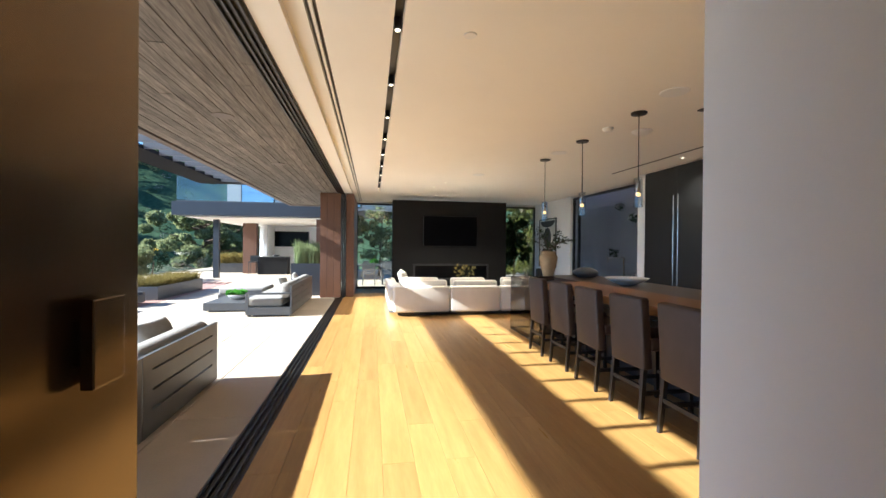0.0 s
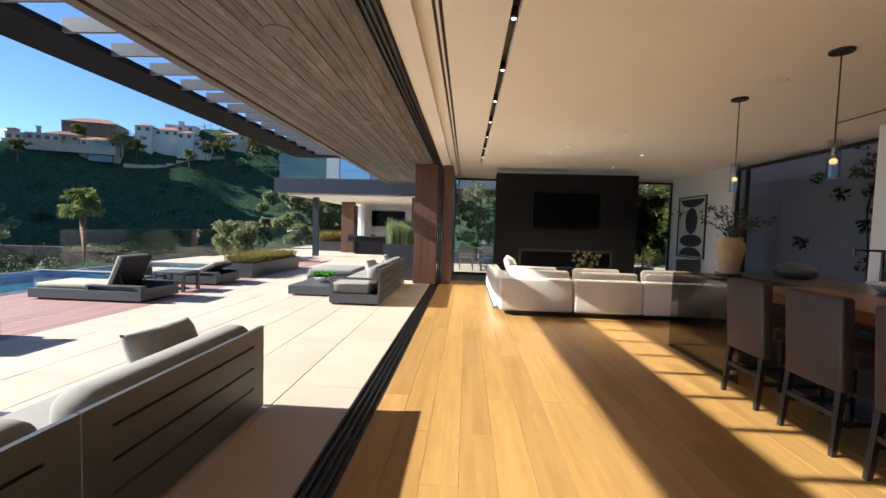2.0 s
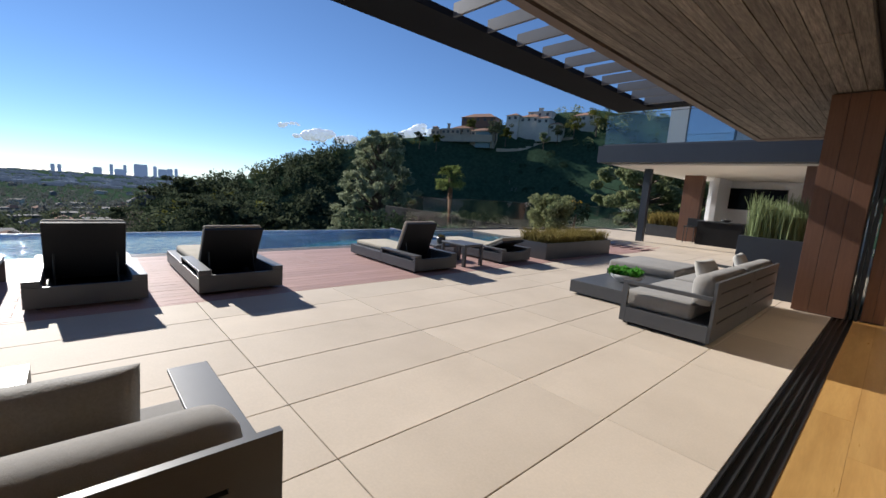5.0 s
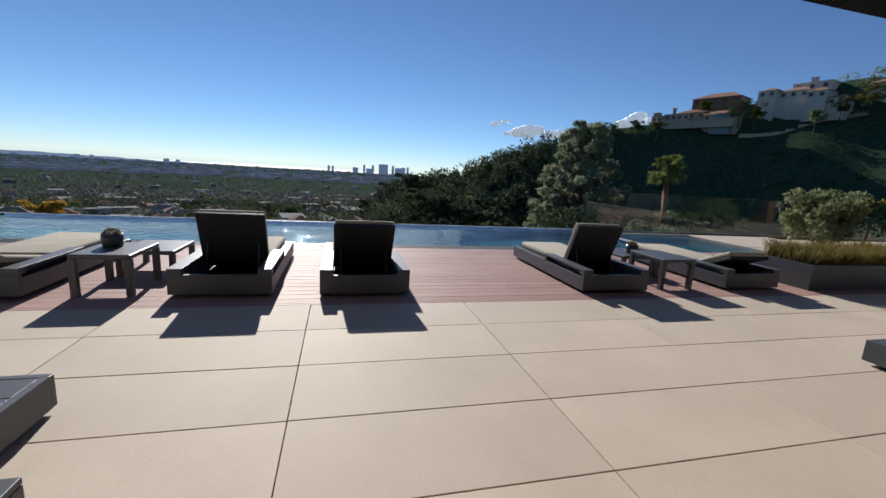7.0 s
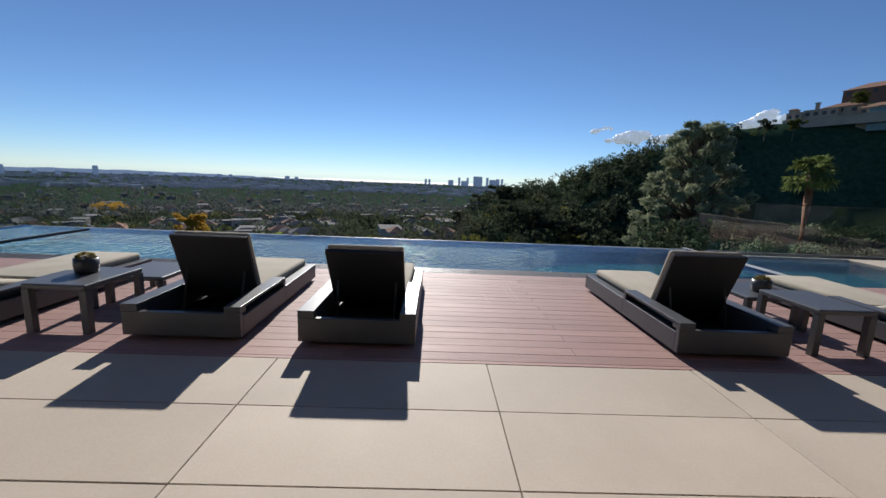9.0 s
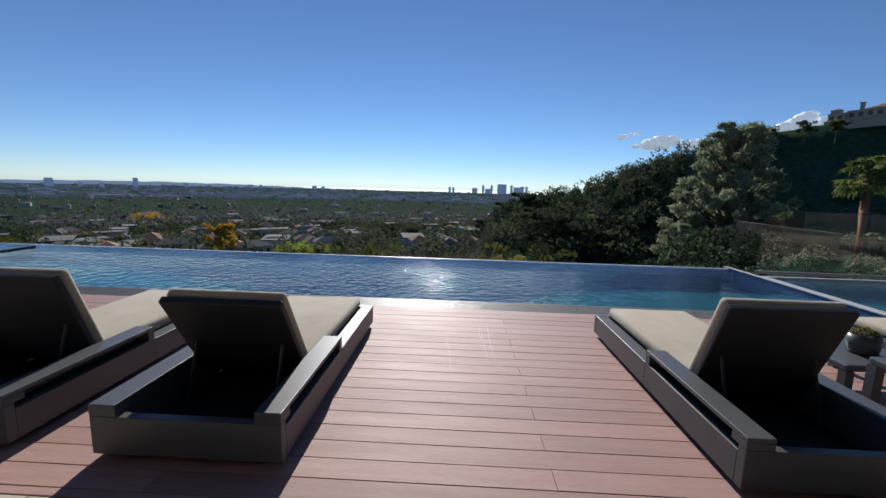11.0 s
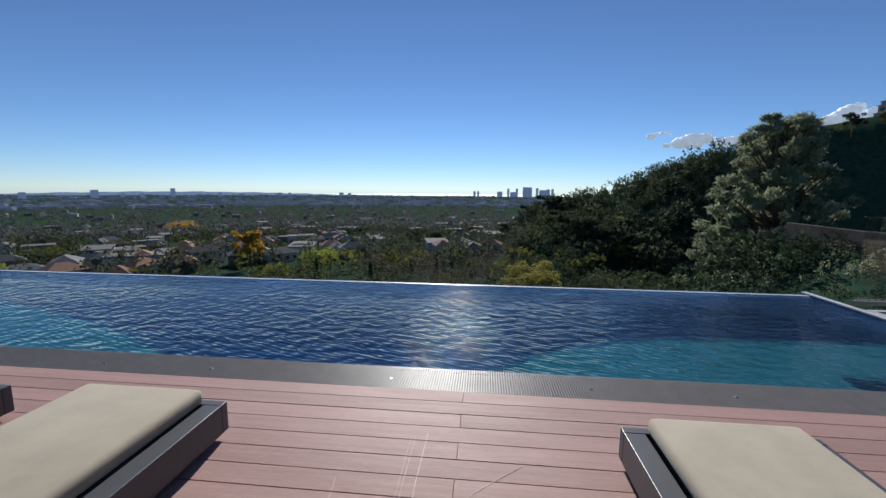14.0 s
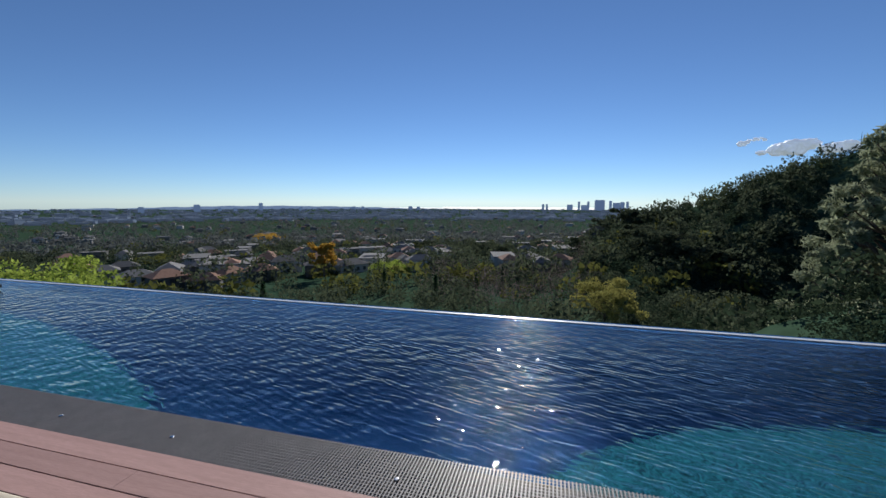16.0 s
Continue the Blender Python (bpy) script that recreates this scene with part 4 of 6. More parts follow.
side_table(-6.36, 10.37, 0.40, 0.32, 0.245)
side_table(-7.15, 4.1, 0.28, 0.34, 0.28, "low_table", "low grey aluminium table between loungers")
side_table(-7.15, 10.42, 0.28, 0.34, 0.28, "low_table", "low grey aluminium table between loungers")
prng = np.random.default_rng(11)
for x, y, z in ((-6.45, 3.98, 0.40), (-7.05, 10.45, 0.28)):
    cp = thing("cactus_pot", "dark bowl planted with a yellow-green cactus cushion", "potted plant", pose(x, y, z), group="cactus pots")
    part("pot", lathe(B(), [(0.075, 0), (0.085, 0.01), (0.092, 0.07), (0.088, 0.13), (0.078, 0.13), (0.02, 0.12)], 24), DARKSTONE, cp)
    c = np_mesh("cactus", leaf_cloud(prng, [(0, 0, 0.125)], [(0.075, 0.075, 0.05)], 420, 0.016, 1.6, 0.75), 4, LEAF_DRY)
    c.parent = cp


def outdoor_sofa(m, flip, label):
    """A two-module sofa: back along local x = 0, seat towards -x, arms at both ends, built along +y."""
    s = thing("outdoor_sofa", label, "outdoor sofa", m, "terrace sofas")
    L = 2.95
    part("base", box(-0.9, 0.02, 0.04, -0.06, L - 0.02, 0.2, bevel=0.004), ALU, s)
    for k in (0, 1):
        y0, y1 = k * L / 2 + 0.004, (k + 1) * L / 2 - 0.004
        zs = [0.04, 0.215, 0.232, 0.365, 0.382, 0.52, 0.537, 0.65]
        for a, b in zip(zs[::2], zs[1::2]):
            part("back_board", box(-0.028, y0 + 0.14, a, 0.0, y1 - 0.14, b), ALU, s)
        part("back_post", box(-0.028, y0, 0.04, 0.0, y0 + 0.14, 0.65), ALU, s)
        part("back_post", box(-0.028, y1 - 0.14, 0.04, 0.0, y1, 0.65), ALU, s)
        part("seat_cushion", pad(B(), -0.9, y0 + 0.05, 0.2, -0.2, y1 - 0.05, 0.385, 0.045), GREYCLOTH, s)
        part("back_cushion", pad(B(), -0.26, y0 + 0.06, 0.37, -0.032, y1 - 0.07, 0.69, 0.095), GREYCLOTH, s)
    for y in (0.0, L - 0.04):
        arm = part("arm", box(-0.9, y, 0.46, -0.029, y + 0.04, 0.5, bevel=0.003), ALU, s)
        part("arm_front", box(-0.9, y, 0.04, -0.84, y + 0.04, 0.459), ALU, arm)
        part("arm_side", box(-0.838, y, 0.04, -0.029, y + 0.04, 0.2), ALU, arm)
    top = L if flip else 0.0
    wide = box(-0.9, top - (0.15 if flip else 0.0), 0.501, -0.029, top + (0.0 if flip else 0.15), 0.52, bevel=0.003)
    if flip:
        part("arm_shelf", wide, ALU, s)
    else:
        wide.free()
    for x in (-0.85, -0.08):
        for y in (0.1, L - 0.1):
            part("foot", box(x - 0.03, y - 0.03, 0.0, x + 0.03, y + 0.03, 0.0395), BLACKMETAL, s)
    return s


outdoor_sofa(pose(-2.02, 2.43, 0), True, "grey slatted outdoor sofa with grey canvas cushions")
outdoor_sofa(pose(-2.02, 9.52, 0), False, "grey slatted outdoor sofa with white throw pillows")


def throw(x, y, z, w, turn, lean, seed, material, label):
    t = thing("throw_pillow", label, "pillow", pose(x, y, z), "terrace pillows")
    part("pillow_body", pillow(B(), w, 0.42, 0.14, Matrix.Rotation(radians(turn), 4, "Z") @ Matrix.Rotation(radians(lean), 4, "X"), 24, 0.012, seed), material, t)


throw(-2.35, 4.83, 0.575, 0.52, 86, -24, 1.0, NEARPILLOW, "throw pillow on the sofa back, greyed for shade")
throw(-2.36, 10.5, 0.55, 0.45, 84, -22, 2.0, PILLOWCLOTH, "white throw pillow on the outdoor sofa")
throw(-2.36, 12.05, 0.55, 0.45, 95, -22, 3.0, PILLOWCLOTH, "white throw pillow on the outdoor sofa")

low = thing("low_platform_table", "low grey platform coffee table", "table", pose(-3.5, 11.05, 0), "platform tables")
part("platform", box(-0.5, -0.78, 0.03, 0.5, 0.78, 0.2, bevel=0.004), ALU, low)
part("plinth", box(-0.42, -0.7, 0.0, 0.42, 0.7, 0.03), BLACKMETAL, low)
slatted = thing("low_platform_table", "low grey platform table with a boarded top", "table", pose(-3.64, 3.965, 0), "platform tables")
part("apron", bx(bx(bx(box(-0.5, -0.78, 0.03, -0.46, 0.78, 0.2, bevel=0.003), 0.46, -0.78, 0.03, 0.5, 0.78, 0.2, bevel=0.003), -0.4595, 0.74, 0.03, 0.4595, 0.78, 0.2), -0.4595, -0.78, 0.03, 0.4595, -0.74, 0.2), ALU, slatted)
for k in range(5):
    part("top_board", box(-0.458 + k * 0.1832, -0.738, 0.17, -0.458 + k * 0.1832 + 0.178, 0.738, 0.198, bevel=0.002), ALU, slatted)
part("plinth", box(-0.42, -0.7, 0.0, 0.42, 0.7, 0.168), BLACKMETAL, slatted)
ott = thing("ottoman", "grey canvas ottoman on a low aluminium base", "ottoman", pose(-3.7, 12.5, 0))
part("base", box(-0.55, -0.62, 0.03, 0.55, 0.62, 0.2, bevel=0.004), ALU, ott)
part("plinth", box(-0.45, -0.5, 0.0, 0.45, 0.5, 0.03), BLACKMETAL, ott)
part("cushion", pad(B(), -0.54, -0.61, 0.2, 0.54, 0.61, 0.36, 0.05), GREYCLOTH, ott)
sb = thing("succulent_bowl", "grey bowl of bright green succulents", "potted plant", pose(-3.5, 10.95, 0.2))
part("bowl", lathe(B(), [(0.10, 0), (0.13, 0.01), (0.2, 0.06), (0.24, 0.12), (0.22, 0.12), (0.02, 0.09)], 28), CERAMIC, sb)
sp = np_mesh("succulent", leaf_cloud(prng, [(prng.uniform(-0.17, 0.17), prng.uniform(-0.17, 0.17), 0.16) for _ in range(26)], [(0.065, 0.065, 0.05)] * 26, 26, 0.05, 1.5, 0.5, 0.6), 4, LEAF_FRESH)
sp.parent = sb


def planter(name, label, m, lx, ly, h, material, grow, leaf, tall, per, size, sway=0.25):
    p = thing(name, label, "planter", m)
    part("box", bx(bx(bx(box(-lx, -ly, 0, -lx + 0.04, ly, h), lx - 0.04, -ly, 0, lx, ly, h), -lx + 0.04, -ly, 0, lx - 0.04, -ly + 0.04, h), -lx + 0.04, ly - 0.04, 0, lx - 0.04, ly, h), material, p)
    part("soil", box(-lx + 0.041, -ly + 0.041, 0.02, lx - 0.041, ly - 0.041, h - 0.06), SOIL, p)
    g = np.random.default_rng(int(lx * 100))
    n = grow * per
    base = np.stack((g.uniform(-lx + 0.06, lx - 0.06, n), g.uniform(-ly + 0.06, ly - 0.06, n), np.full(n, h - 0.06)), 1)
    clump = np.sin(base[:, 0] * 9 + 1) * np.sin(base[:, 1] * 7)
    ln = tall * (0.55 + 0.35 * g.random(n) + 0.16 * clump)
    lean = g.normal(size=(n, 2)) * sway
    a = g.uniform(0, 3.14, n)
    w = np.stack((np.cos(a), np.sin(a), 0 * a), 1) * size / 2
    mid = base + np.stack((lean[:, 0] * ln * 0.35, lean[:, 1] * ln * 0.35, ln * 0.6), 1)
    tip = base + np.stack((lean[:, 0] * ln, lean[:, 1] * ln, ln), 1)
    c = np_mesh("planting", np.stack((base - w, base + w, mid + w, mid - w, mid - w, mid + w, tip + w * 0.25, tip - w * 0.25), 1).reshape(-1, 3), 4, leaf)
    c.parent = p
    return p


planter("grass_planter", "long dark grey planter of ornamental grass", pose(-6.35, 13.95, 0), 0.42, 1.45, 0.36, ALU, 420, LEAF_DRY, 0.36, 9, 0.012, 0.45)
planter("tall_planter", "tall dark planter of upright horsetail reeds", pose(-2.3, 13.6, 0), 0.42, 0.42, 0.95, STEEL, 180, LEAF_HEDGE, 0.78, 7, 0.012, 0.07)

# pool
PY0, PY1 = -1.6, 12.6
pool = B()
bx(pool, -11.95, PY0 - 0.3, -2.2, -8.68, PY1 + 0.3, -1.35)
bx(pool, -8.95, PY0, -1.35, -8.68, PY1, -0.045)
bx(pool, -11.95, PY0, -1.35, -11.72, PY1, -0.035)
bx(pool, -11.95, PY0 - 0.3, -1.35, -8.68, PY0, -0.03)
bx(pool, -11.95, PY1, -1.35, -8.68, PY1 + 0.06, -0.012)
setting("pool_basin", pool, POOLTILE, "dark blue tiled pool basin with an infinity edge", "pool")
ledge = B()
for outline in ([(-9.08, PY0), (-9.08, 5.7), (-9.45, 5.15), (-9.84, 4.25), (-10.2, 3.2), (-10.45, 2.3), (-10.55, 1.4), (-10.55, PY0)], [(-9.08, 8.2), (-9.08, 11.2), (-9.5, 11.2), (-9.5, PY1), (-10.3, PY1), (-10.3, 10.7), (-10.24, 10.1), (-10.1, 9.5), (-9.84, 8.9), (-9.45, 8.42)]):
    lo, hi = ([ledge.verts.new((x, y, z)) for x, y in outline] for z in (-1.34, -0.42))
    ledge.faces.new(hi)
    for i in range(len(lo)):
        j = (i + 1) % len(lo)
        ledge.faces.new((lo[i], lo[j], hi[j], hi[i]))
setting("pool_ledge", ledge, POOLLEDGE, "turquoise tiled pool ledges with rounded ends", "pool")
wb_ = bmesh.new()
bmesh.ops.create_grid(wb_, x_segments=1, y_segments=1, size=0.5, matrix=Matrix.Translation((-10.4, (PY0 + PY1) / 2, -0.028)) @ Matrix.Diagonal((2.86, PY1 - PY0 + 0.02, 1, 1)))
pool_water = setting("water", wb_, water_mat, "rippled blue pool water spilling over its far edge", "water")
pool_water.visible_shadow = False
edge = thing("pool_edge", "thin pale stone lip of the infinity edge", "pool edge", kind="structure")
part("lip", box(-11.86, PY0, -0.034, -11.80, PY1 + 0.06, -0.02), STONE, edge)
part("coping", box(-11.95, PY1 - 0.004, -0.0115, -8.68, PY1 + 0.064, 0.006, bevel=0.002), STONE, edge)
spa = thing("spa_wall", "pale stone spa rim beside the pool", "spa", kind="structure")
part("rim", bx(box(-11.0, 12.665, -0.4, -8.7, 12.715, 0.012), -11.07, 12.665, -0.4, -11.01, 15.5, 0.012), STONE, spa)
part("spa_floor", box(-11.0, 12.76, -0.9, -8.7, 15.5, -0.5), POOLLEDGE, spa)
sw = bmesh.new()
bmesh.ops.create_grid(sw, x_segments=1, y_segments=1, size=0.5, matrix=Matrix.Translation((-9.85, 14.125, -0.02)) @ Matrix.Diagonal((2.3, 2.74, 1, 1)))
setting("water_spa", sw, water_mat, "blue spa water", "water").visible_shadow = False
setting("spa_coping", box(-11.2, 15.5, -0.9, -8.66, 18.4, 0.0), PAVER, "concrete paving beyond the spa", "pavement")
gb = []
bars = np.arange(PY0, PY1, 0.018)
x0, x1, zt, zb = -8.95, -8.603, -0.004, -0.03
one = np.array([[(x0, 0, zt), (x1, 0, zt), (x1, 0.007, zt), (x0, 0.007, zt)], [(x0, 0, zb), (x1, 0, zb), (x1, 0, zt), (x0, 0, zt)], [(x0, 0.007, zt), (x1, 0.007, zt), (x1, 0.007, zb), (x0, 0.007, zb)]]).reshape(-1, 3)
tagged(np_mesh("gutter_grate", np.concatenate([one + (0, y, 0) for y in bars]), 4, GRATE), "ribbed grey overflow grate along the pool", "grate", kind="stuff")
for i in range(16):
    x = -8.945 + i * 0.0225
    gb.append([(x, PY0, -0.007), (x + 0.006, PY0, -0.007), (x + 0.006, PY1, -0.007), (x, PY1, -0.007)])
tagged(np_mesh("grate_cross_bar", np.array(gb).reshape(-1, 3), 4, GRATE), "long bars of the overflow grate", "grate", kind="stuff")
setting("gutter_bed", box(-8.949, PY0, -0.3, -8.661, PY1, -0.044), JOINT, "dark gutter channel", "gutter")
for y in (5.34, 6.22, 9.0, 9.94, 7.6, 11.0):
    gs = thing("grate_screw", "small bright steel screw plate on the grate", "screw", pose(-8.74, y, -0.003), group="grate screws")
    part("plate", lathe(B(), [(0.013, 0.0), (0.013, 0.003), (0.008, 0.004)], 12), CHROME, gs)


def glass_rail(name, p0, p1, n, z0=0.0, h=1.06, label="frameless clear glass balustrade"):
    r = thing(name, label, "glass balustrade", kind="structure")
    p0, p1 = Vector(p0), Vector(p1)
    d = (p1 - p0) / n
    a = math.degrees(math.atan2(d.y, d.x))
    for i in range(n):
        q = part("pane", box(0.015, -0.008, 0.05, d.length - 0.015, 0.008, h, m=pose(*(p0 + d * i), z0, 0, 0, a)), CLEAR, r)
        q.visible_shadow = False
        part("top_cap", box(0.0, -0.012, h + 0.001, d.length, 0.012, h + 0.015, m=pose(*(p0 + d * i), z0, 0, 0, a)), BLACKMETAL, r)
        part("base_shoe", box(0.0, -0.03, 0.0, d.length, 0.03, 0.049, m=pose(*(p0 + d * i), z0, 0, 0, a)), ALU, r)
    return r


glass_rail("balustrade_north", (-11.35, 12.75), (-11.0, 24.5), 7)
glass_rail("balustrade_north_end", (-11.0, 24.5), (-7.2, 26.0), 3)
glass_rail("balustrade_south", (-11.3, -0.02), (-6.2, -0.02), 4)

# ---- the far wing ----
wing = thing("far_wing", "modern wing with a balcony, dark steel fascia and covered bar", "house")
part("balcony_slab", box(-8.25, 18.5, 2.66, -1.3, 27.0, 3.2), STEEL, wing)
part("soffit", box(-7.9, 18.9, 2.6, -1.5, 26.9, 2.655), PLASTER, wing)
part("post", box(-7.35, 20.3, 0.0, -7.12, 20.5, 2.6), STEEL, wing)
for x0, x1, y0, y1 in ((-6.95, -6.3, 23.2, 23.6), (-2.75, -1.9, 18.9, 19.6)):
    wc = part("wood_column", box(x0, y0, 0.0, x1, y1, 2.599), CEDAR, wing)
part("back_wall", box(-6.9, 26.2, 0.0, -1.6, 26.5, 2.599), WHITEWALL, wing)
part("side_wall", box(-6.25, 24.4, 0.0, -6.05, 26.2, 2.599), WHITEWALL, wing)
part("east_wall", box(-1.9, 19.61, 0.0, -1.6, 26.19, 2.599), WHITEWALL, wing)
up = part("upper_wall", box(-7.0, 21.0, 3.2, 1.0, 27.0, 6.2), STUCCO, wing)
for x in (-6.4, -4.4, -2.4):
    w = part("window", box(x, 20.96, 3.3, x + 1.5, 20.999, 5.6), BLACKMETAL, wing)
    part("pane", box(x + 0.06, 20.95, 3.36, x + 1.44, 20.959, 5.54), CURTAINED, w)
part("upper_roof", box(-7.5, 20.4, 6.2, 1.4, 27.4, 6.45), STEEL, wing)
glass_rail("balcony_rail", (-8.1, 18.56), (-1.35, 18.56), 4, 3.2, 1.0, "clear glass balcony balustrade on the wing")
tv2 = thing("outdoor_television", "black television on the covered bar wall", "television", pose(-5.1, 26.2, 1.85))
part("screen_body", box(-1.0, -0.08, -0.45, 1.0, -0.003, 0.45, bevel=0.006), BLACKMETAL, tv2)
part("screen", box(-0.97, -0.084, -0.42, 0.97, -0.081, 0.42), SCREEN, tv2)
barx = thing("outdoor_bar", "charcoal outdoor bar counter under the wing", "bar counter", pose(-5.3, 22.7, 0))
part("body", box(-0.7, -0.35, 0, 0.7, 0.35, 0.86), CHARCOAL, barx)
part("top", box(-0.74, -0.39, 0.861, 0.74, 0.39, 0.9, bevel=0.003), DARKSTONE, barx)
bw = thing("bar_bowl", "dark bowl on the outdoor bar", "bowl", pose(-5.2, 22.7, 0.9))
part("bowl", lathe(B(), [(0.08, 0), (0.2, 0.08), (0.18, 0.08), (0.02, 0.03)], 20), DARKSTONE, bw)
hs = thing("bar_chair", "slim dark chair beside the outdoor bar", "chair", pose(-6.25, 22.5, 0))
part("seat", box(-0.2, -0.2, 0.6, 0.2, 0.2, 0.65, bevel=0.01), BLACKMETAL, hs)
part("backrest", box(-0.2, 0.17, 0.65, 0.2, 0.2, 0.95, bevel=0.01), BLACKMETAL, hs)
for x in (-0.17, 0.17):
    for y in (-0.17, 0.17):
        part("leg", cyl(B(), (x, y, 0), (x, y, 0.6), 0.014, seg=8), BLACKMETAL, hs)

# ---- rear patio through the back window ----
setting("patio_rear", box(-1.2, 15.3, -0.3, 8.2, 27.0, -0.01), PAVER, "pale concrete rear patio", "pavement")
dt = thing("patio_table", "grey slatted patio dining table", "table", pose(-0.2, 17.4, -0.01))
part("tabletop", box(-0.9, -0.5, 0.70, 0.9, 0.5, 0.74, bevel=0.004), ALU, dt)
for x in (-0.82, 0.82):
    for y in (-0.42, 0.42):
        part("leg", box(x - 0.03, y - 0.03, 0, x + 0.03, y + 0.03, 0.6995), ALU, dt)


def patio_chair(m):
    c = thing("patio_chair", "pale grey metal patio chair", "chair", m, "chairs round the patio table")
    part("seat", box(-0.25, -0.25, 0.42, 0.25, 0.25, 0.45, bevel=0.008), LOUVER, c)
    part("backrest", box(-0.25, 0.23, 0.60, 0.25, 0.25, 0.85, bevel=0.006), LOUVER, c)
    for x in (-0.23, 0.23):
        part("front_leg", box(x - 0.015, -0.24, 0, x + 0.015, -0.21, 0.419), LOUVER, c)
        part("back_leg", box(x - 0.015, 0.20, 0, x + 0.015, 0.229, 0.86), LOUVER, c)
        part("arm", box(x - 0.02, -0.24, 0.63, x + 0.02, 0.2, 0.65), LOUVER, c)
    return c


pcs = patio_chair(pose(-0.5, 16.6, -0.01, 0, 0, 180))
for x, y, r in ((0.25, 16.62, 175), (-0.5, 18.2, 0), (0.25, 18.2, 5), (0.98, 17.4, -90)):
    copy_thing(pcs, pose(x, y, -0.01, 0, 0, r))
tp = thing("table_plant", "bright green plant in a bowl on the patio table", "potted plant", pose(-0.3, 17.4, 0.73))
part("bowl", lathe(B(), [(0.08, 0), (0.16, 0.06), (0.14, 0.06), (0.02, 0.03)], 20), CERAMIC, tp)
q = np_mesh("leaves", leaf_cloud(prng, [(0, 0, 0.12)], [(0.17, 0.17, 0.1)], 260, 0.06, 1.6, 0.4), 4, LEAF_FRESH)
q.parent = tp


# ---- land, hills and city ----
def table(pairs, v):
    xs, ys = zip(*pairs)
    return np.interp(v, xs, ys)


RIDGE_EL = ((-180, 1), (-120, 2), (-60, 5), (0, 8), (20, 11.5), (28, 12.6), (33, 12.2), (37, 11.0), (44, 9.6), (50, 8.2), (55, 7.4), (60, 6.2), (64, 4.6), (67.5, 3.4), (72.6, 0.9), (77, -0.6), (80, -1.6), (84, -4), (90, -8), (180, 1))
RIDGE_R = ((-180, 200), (0, 200), (30, 260), (50, 250), (60, 235), (70, 250), (80, 240), (90, 200), (180, 200))


def land(yaw, r):
    """Height of the ground at a bearing (degrees left of +y) and distance from the terrace."""
    yaw = (np.asarray(yaw) + 180) % 360 - 180
    rr = table(RIDGE_R, yaw)
    top = 1.3 + rr * np.tan(np.radians(table(RIDGE_EL, yaw) - 1.0))
    base = np.interp(r, (0, 16, 30, 60, 120, 300, 700, 1500, 4800), (-3.0, -4.0, -10, -18, -26, -38, -52, -62, -72))
    foot = np.interp(yaw, (-180, -60, 0, 12, 40, 60, 72, 78, 100, 180), (20, 20, 30, 160, 196, 172, 145, 112, 90, 20))
    s = np.clip((r - foot) / np.maximum(rr - foot, 1), 0, 1)
    s = s ** 0.92
    hill = base + (top - base) * s
    past = np.clip((r - rr) / 260, 0, 1)
    hill = np.where(r > rr, top + (base - top) * past * past * (3 - 2 * past), hill)
    west = (yaw > 92) & (yaw < 179)
    mix = np.where(west, 0.0, np.clip((92 - np.abs(yaw)) / 8, 0, 1) * (yaw > 0) + (yaw <= 0) * 1.0)
    return base + (np.maximum(hill, base) - base) * mix


def ground_at(x, y):
    yaw = np.degrees(np.arctan2(-(np.asarray(x) + 5), np.asarray(y) - 7))
    r = np.hypot(np.asarray(x) + 5, np.asarray(y) - 7)
    h = land(yaw, r)
    bumps = (np.sin(yaw * 0.55 + r * 0.035) + np.sin(yaw * 1.3 - r * 0.06 + 1.7) * 0.6 + np.sin(r * 0.11 + yaw * 0.23)) * np.clip((r - 60) / 120, 0, 1) * np.clip((900 - r) / 600, 0, 1)
    x, y = np.asarray(x, float), np.asarray(y, float)
    bank = np.interp(x, (-42, -34, -24, -18, -12), (-8, -1.5, -0.75, -0.9, -6)) - 0.55 * np.abs(y - 28.0)
    return np.maximum(h + bumps * 0.6, np.where((x < -12) & (x > -42) & (r < 60), bank, -1e3))


yaws = np.concatenate((np.arange(-180, 0, 4.0), np.arange(0, 100, 1.0), np.arange(100, 180, 2.5)))
rads = np.concatenate((np.arange(8, 60, 4.0), np.arange(60, 330, 9.0), np.geomspace(330, 4850, 26)))
ground = bmesh.new()
rings = []
for r in rads:
    x, y = -5 - r * np.sin(np.radians(yaws)), 7 + r * np.cos(np.radians(yaws))
    z = ground_at(x, y)
    rings.append([ground.verts.new((float(a), float(b), float(c))) for a, b, c in zip(x, y, z)])
hub = ground.verts.new((-5, 7, -3.2))
n = len(yaws)
for i in range(n):
    ground.faces.new((hub, rings[0][i], rings[0][(i + 1) % n]))
for lo, hi in zip(rings, rings[1:]):
    for i in range(n):
        ground.faces.new((lo[i], hi[i], hi[(i + 1) % n], lo[(i + 1) % n])).smooth = True
EARTH = mat("scrub_earth", (0.032, 0.066, 0.042), (0.050, 0.080, 0.048), 0.05, 0.95, spec=0.0, bump=0.6, bscale=0.6, wear=0.3)
setting("ground", ground, EARTH, "scrub-covered canyon floor and hillside falling to the city", "ground")

crng = np.random.default_rng(21)


def polar(yaw, r):
    return -5 - r * np.sin(np.radians(yaw)), 7 + r * np.cos(np.radians(yaw))


